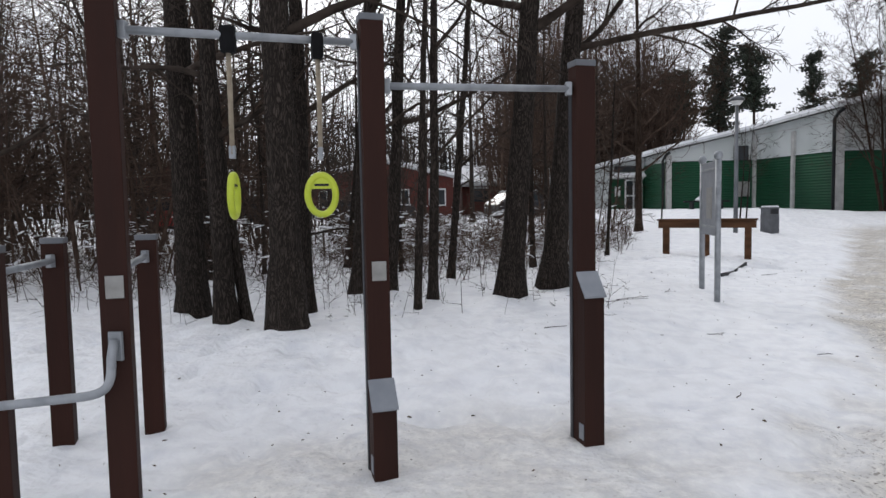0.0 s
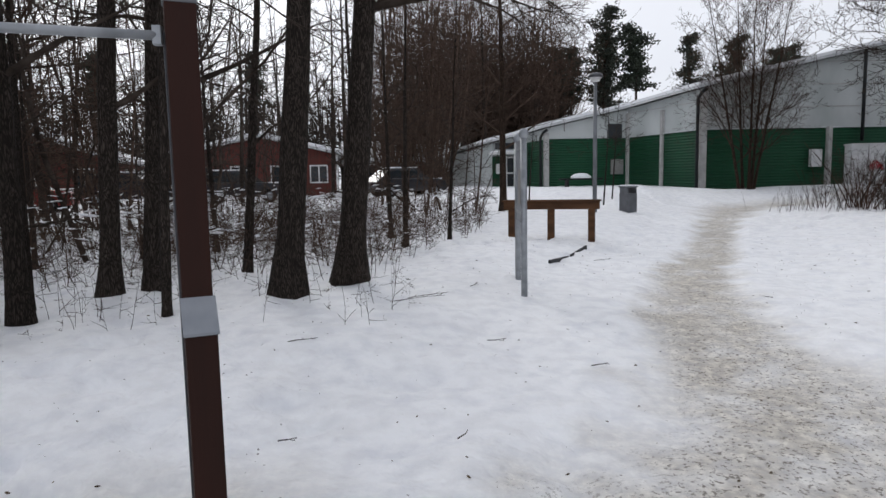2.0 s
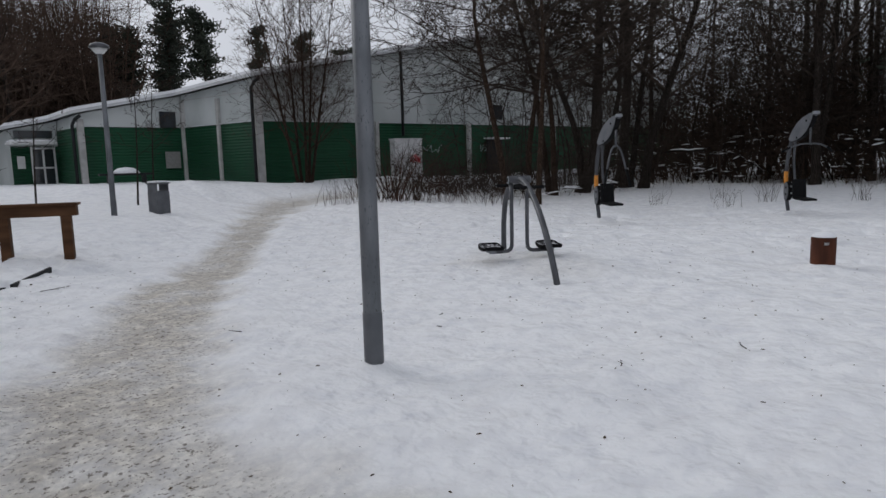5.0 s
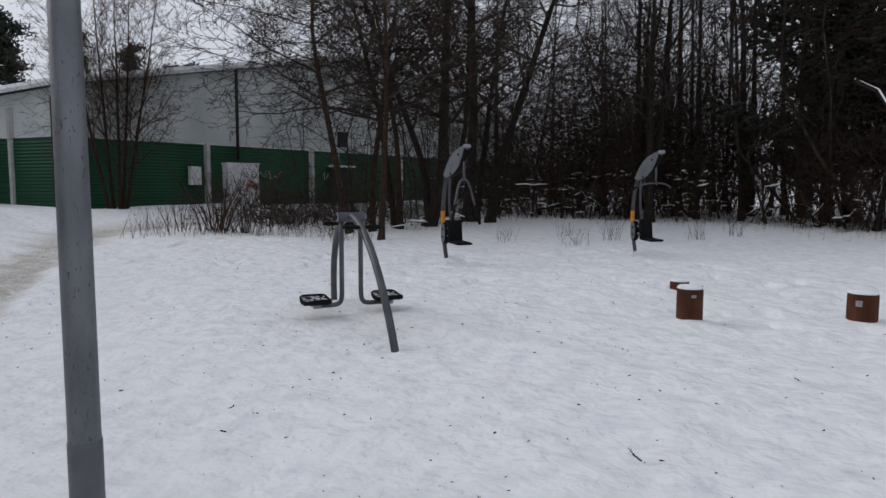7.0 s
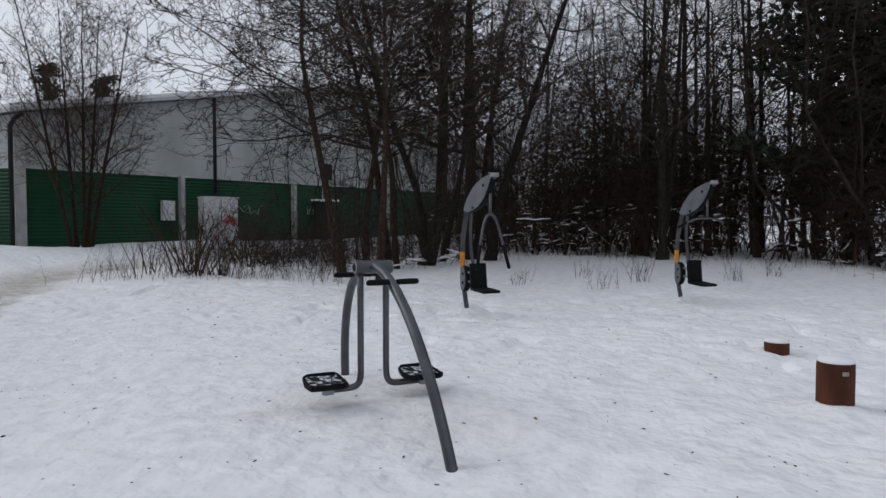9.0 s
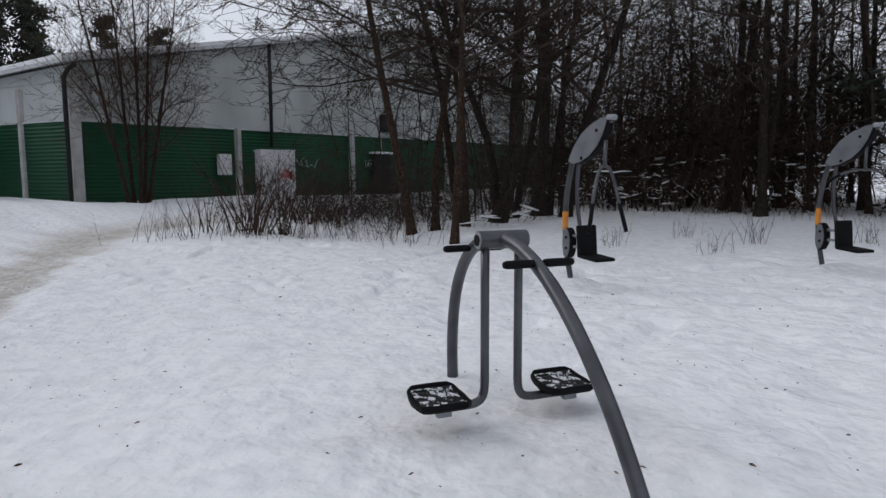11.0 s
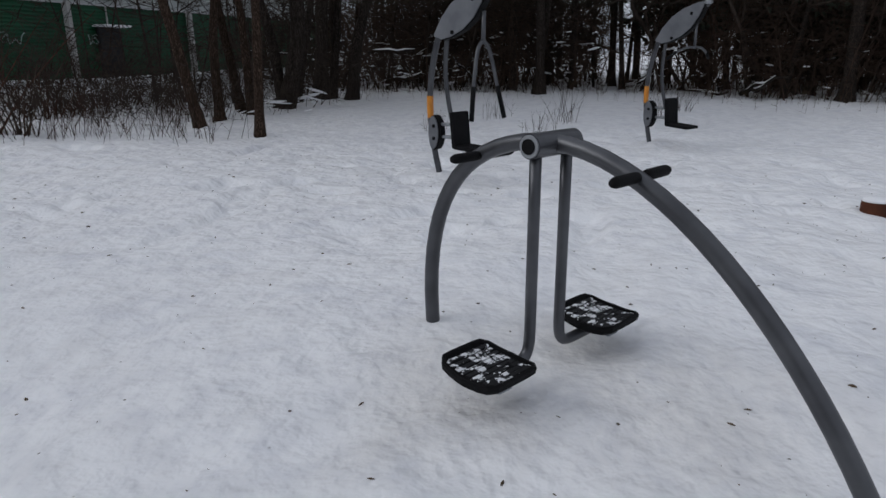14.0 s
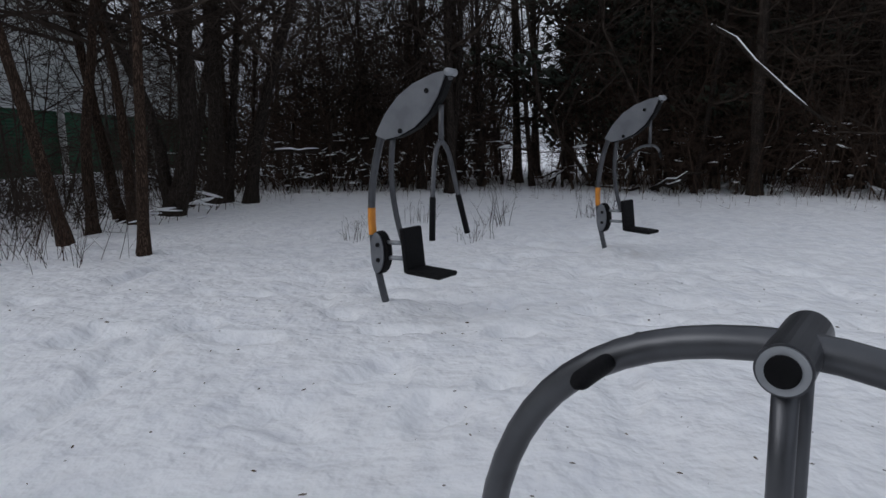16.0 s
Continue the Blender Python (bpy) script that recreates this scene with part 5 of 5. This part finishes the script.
fallen_branch((23.0, 5.35, 3.85), (21.93, 3.38, 1.78), 0.05, "snowy broken branch leaning among dark trunks")
fallen_branch((25.95, 14.5, 1.5), (25.5, 15.75, 1.45), 0.06, "snowy fallen branch across the brush")
for k in range(16):
    t = rr.random()
    i = min(int(t * 3), 2)
    p, q = Vector(EASTWARD[i + 1]), Vector(EASTWARD[i + 2 if i + 2 < len(EASTWARD) else i + 1])
    c = p.lerp(q, rr.random()) + Vector((rr.uniform(0.3, 4), rr.uniform(-0.5, 0.5)))
    a = rr.uniform(0, 6.28)
    L = rr.uniform(0.8, 2.6)
    z = gz(c.x, c.y)
    fallen_branch((c.x, c.y, z + rr.uniform(0.05, 0.5)), (c.x + L * math.cos(a), c.y + L * math.sin(a), z + rr.uniform(0.1, 1.1)), rr.uniform(0.03, 0.07), "fallen branch under a line of snow")


# twigs dropped on the snow
def dropped_twig(x, y, L, turn, seed):
    w = Wood(seed)
    pts = w.bent((0, 0, 0.012), (1, 0, 0), L, 5, 0.3, 0.0)
    for p in pts:
        p.z = 0.012 + abs(p.z - 0.012) * 0.15
    w.limb(pts, 0.0045, 0.002, 4)
    for t in (0.35, 0.6, 0.8):
        p, d = w.along(pts, t)
        q = w.bent(p, w.off(d, 0.7), L * 0.25, 2, 0.1)
        for v in q:
            v.z = max(0.01, v.z * 0.4)
        w.limb(q, 0.0025, 0.0015, 3)
    ob = new("dropped_twig", w.mesh("dropped_twig", TWIG))
    ob.matrix_world = at_ground(x, y, turn, 1.0, -0.012)
    tagged(ob, "thin dark twig lying on the snow", "twig", "twigs on the snow")


for k, (x, y, L, a) in enumerate([(2.0, 8.3, 0.6, 0.2), (2.15, 8.45, 0.5, 0.5), (2.9, 9.0, 0.25, 1.0), (2.75, 7.2, 0.2, -0.3), (5.3, 11.6, 0.35, 0.4), (1.1, 6.9, 0.25, 0.3), (2.2, 5.2, 0.14, 0.9), (1.2, 5.4, 0.12, 0.1), (3.4, 6.4, 0.15, 0.2), (6.2, 8.4, 0.14, 2.0), (7.5, 5.6, 0.12, 0.4), (8.4, 5.2, 0.16, 1.2)]):
    dropped_twig(x, y, L, a, 500 + k)
for k in range(6):
    dropped_twig(rr.uniform(-2, 12), rr.uniform(4.5, 11.5), rr.uniform(0.05, 0.09), rr.uniform(0, 6.28), 540 + k)


# bark crumbs over the snow
def crumbs(seed, count):
    rng = np.random.default_rng(seed)
    x, y = rng.uniform(-3, 15, count), rng.uniform(3.0, 14, count)
    a, ln = rng.uniform(0, 6.28, count), 0.004 + 0.013 * rng.random(count) ** 3
    z = ground_z(x, y) + 0.002
    t = np.array([-1.0, 0.0, 1.0])
    P = np.stack([x[:, None] + np.cos(a)[:, None] * t * ln[:, None], y[:, None] + np.sin(a)[:, None] * t * ln[:, None], z[:, None] + 0 * t], -1)
    R = (ln * rng.uniform(0.25, 0.6, count))[:, None] * np.array([0.4, 1, 0.3])
    tagged(new("bark_crumbs", mesh_np("bark_crumbs", [strands(P, R, 4)], TWIG_PALE)), "crumbs of bark and seed scattered on the snow", "litter", kind="stuff")


crumbs(61, 1900)


# ---- pines behind the hall ----
def pine_meshes(seed, height, bare=0.5, wide=2.5, rows=36):
    rng = np.random.default_rng(seed)
    w = Wood(seed)
    pts = w.bent((0, 0, -0.3), (0, 0, 1), height + 0.3, 8, 0.03)
    w.limb(pts, 0.22, 0.05, 8)
    tufts = []
    for i in range(rows):
        t = bare + (1 - bare) * (i + w.rnd.random()) / rows
        p, d = w.along(pts, min(t, 0.99))
        a = w.rnd.uniform(0, 6.28)
        ln = (wide * (1.2 - t) + 0.7) * w.rnd.uniform(0.35, 1.25)
        br = w.bent(p, (math.cos(a), math.sin(a), 0.25), ln, 4, 0.12, 0.25)
        w.limb(br, 0.05, 0.015, 4)
        for q in br[1:]:
            tufts += [np.array(q)] * 3
    C = np.array(tufts)
    C = np.repeat(C, 7, 0) + rng.normal(0, 0.36, (len(C) * 7, 3)) * np.array([1, 1, 0.5])
    d = rng.normal(0, 1, C.shape)
    d[:, 2] = np.abs(d[:, 2]) * 0.7
    d /= np.linalg.norm(d, axis=1, keepdims=True)
    ln = rng.uniform(0.18, 0.42, (len(C), 1))
    P = np.stack([C, C + d * ln * 0.5, C + d * ln], 1)
    R = np.tile(np.array([0.025, 0.085, 0.015]), (len(C), 1))
    return w.mesh("trunk", BARK_RED), mesh_np("crown", [strands(P, R)], NEEDLE)


PINES = [pine_meshes(70 + i, h, bare) for i, (h, bare) in enumerate([(16, 0.5), (15, 0.6), (17, 0.45)])]
SPRUCE = pine_meshes(77, 18, 0.08, 2.4, 60)


def pine(x, y, kind, turn, s):
    put_tree(PINES[kind], at_ground(x, y, turn, s), "tall dark pine behind the hall", "pines behind the hall", "pine")


# ---- red houses and parked cars beyond the trees ----
def house(x, y, turn, w, d, eave, ridge, label, paint, along=True):
    ob = thing("house", pose(x, y, gz(x, y) - 0.1, 0, 0, turn), label, "house", "houses beyond the trees")
    prof = [(-w / 2, 0), (w / 2, 0), (w / 2, eave), (0, ridge), (-w / 2, eave)]
    part("wall", slab(prof, d), paint, ob)
    for s in (-1, 1):
        run = math.hypot(w / 2 + 0.5, (ridge - eave) * (w / 2 + 0.5) / (w / 2))
        a = math.atan2(ridge - eave, w / 2)
        mm = Matrix.Translation((s * (w / 4 + 0.25), 0, (eave + ridge) / 2 - 0.12 + 0.11)) @ Matrix.Rotation(s * a, 4, "Y")
        part("roof", box(run, d + 0.9, 0.14, (0, 0, 0.05), 0.01), FASCIA, ob, "white-edged roof", m=mm)
        part("roof_snow", box(run - 0.1, d + 0.8, 0.22, (0, 0, 0.22), 0.08), SNOW, ob, "thick snow on the roof", m=mm)
    n = max(2, int(w / 2.4))
    for k in range(n):
        wx = -w / 2 + w * (k + 0.5) / n
        win = part("window", box(1.1, 0.08, 1.0, (wx, -d / 2 - 0.02, 1.5), 0.01), GLASS, ob)
        for dx in (-0.55, 0, 0.55):
            part("window_frame", box(0.08, 0.06, 1.1, (wx + dx, -d / 2 - 0.05, 1.5)), WHITEPAINT, win)
        for dz in (0.95, 2.05):
            part("window_frame", box(1.18, 0.06, 0.09, (wx, -d / 2 - 0.052, dz)), WHITEPAINT, win)
    for k in range(max(2, int(d / 3))):
        wy = -d / 2 + d * (k + 0.5) / max(2, int(d / 3))
        for s in (-1, 1):
            part("window", box(0.08, 1.1, 1.0, (s * (w / 2 + 0.02), wy, 1.5), 0.01), GLASS, ob)
            part("window_trim", box(0.05, 1.3, 0.12, (s * (w / 2 + 0.05), wy, 2.08)), WHITEPAINT, ob)
    for s in (-1, 1):
        part("corner_board", box(0.14, 0.05, eave - 0.05, (s * (w / 2 - 0.06), -d / 2 - 0.03, eave / 2)), WHITEPAINT, ob)


house(-5.2, 50.5, 4, 10.0, 10.0, 2.75, 3.9, "low red wooden house with a snowy roof", FALU)
house(5.0, 56.5, 92, 8.0, 9.0, 2.3, 3.7, "long low house with snow on its roof", FALU)
house(-19.0, 50.0, 8, 9.0, 12.0, 2.5, 4.2, "red house half hidden by bare trees", FALU)


def car(x, y, turn, paint, label):
    ob = thing("parked_car", pose(x, y, gz(x, y), 0, 0, turn), label, "car", "parked cars")
    low = [(-2.1, 0.3), (2.1, 0.3), (2.15, 0.6), (2.0, 0.85), (1.1, 0.95), (-1.9, 0.98), (-2.12, 0.8)]
    cab = [(1.1, 0.93), (0.45, 1.42), (-1.2, 1.46), (-1.85, 0.96)]
    part("body", slab(low, 1.72, 0.05), paint, ob)
    part("cabin", slab(cab, 1.5, 0.05), GLASS, ob, "dark windows")
    part("car_roof", box(1.6, 1.42, 0.07, (-0.38, 0, 1.46), 0.03), paint, ob)
    part("roof_snow", box(1.55, 1.36, 0.08, (-0.38, 0, 1.52), 0.035), SNOW, ob, "snow on the roof")
    part("bonnet_snow", box(0.8, 1.4, 0.06, (1.5, 0, 0.93), 0.025), SNOW, ob, "snow on the bonnet")
    for wx in (-1.3, 1.3):
        for s in (-1, 1):
            wh = part("wheel", tube([(wx, s * 0.7, 0.32), (wx, s * 0.88, 0.32)], 0.32, 18), BLACK, ob)
            part("rim", tube([(wx, s * 0.872, 0.32), (wx, s * 0.89, 0.32)], 0.19, 14), STEEL, wh)
    for s in (-1, 1):
        part("headlight", box(0.08, 0.3, 0.14, (2.08, s * 0.6, 0.68), 0.03), GLASS, ob)


car(-4.0, 33.5, 10, CARPAINT, "dark parked car with snow on its roof")
car(-9.0, 34.0, -5, CARPAINT, "dark parked car with snow on its roof")
car(4.0, 37.0, 25, CARPAINT, "dark parked car beside the houses")
car(-15.0, 33.0, 5, CABINET, "pale grey parked car with snow on it")
car(-11.8, 29.5, 8, REDCAR, "red parked car beyond the bare trees")


def snowy_table(x, y):
    ob = thing("covered_bench", pose(x, y, gz(x, y) - 0.05, 0, 0, -5), "dark low bench heaped with snow by the green wall", "bench")
    part("seat_board", box(1.6, 0.6, 0.08, (0, 0, 0.42), 0.01), DARKMETAL, ob)
    for s in (-0.65, 0.65):
        part("leg", box(0.1, 0.5, 0.42, (s, 0, 0.2), 0.01), DARKMETAL, ob)
    part("heaped_snow", lathe([(0.5, 0.46), (0.46, 0.56), (0.3, 0.66), (0.06, 0.7)], 18), SNOW, ob, "heaped snow", smooth=True)
    ob.children[-1].scale = (1.25, 0.6, 1)


snowy_table(11.9, 31.6)
for k, (x, y, s) in enumerate([(21.4, 66, 0.8), (23.0, 67, 0.85), (25.4, 65, 0.97), (27.0, 68, 0.9), (29.0, 65, 0.98), (34.5, 65, 0.82), (38.3, 64, 0.86), (45.0, 66, 0.86), (47.5, 67, 0.8), (-9.0, 72, 0.85), (-24.0, 70, 0.9)]):
    pine(x, y, k % 3, k * 1.7, s)
for k, (x, y, s) in enumerate([(29.5, 6.4, 0.95), (31.0, 4.2, 1.05), (28.6, 2.6, 0.9), (33.0, 7.4, 1.1)]):
    put_tree(SPRUCE, at_ground(x, y, k * 2.1, s), "tall dark spruce deep in the wood", "spruces in the wood", "spruce")
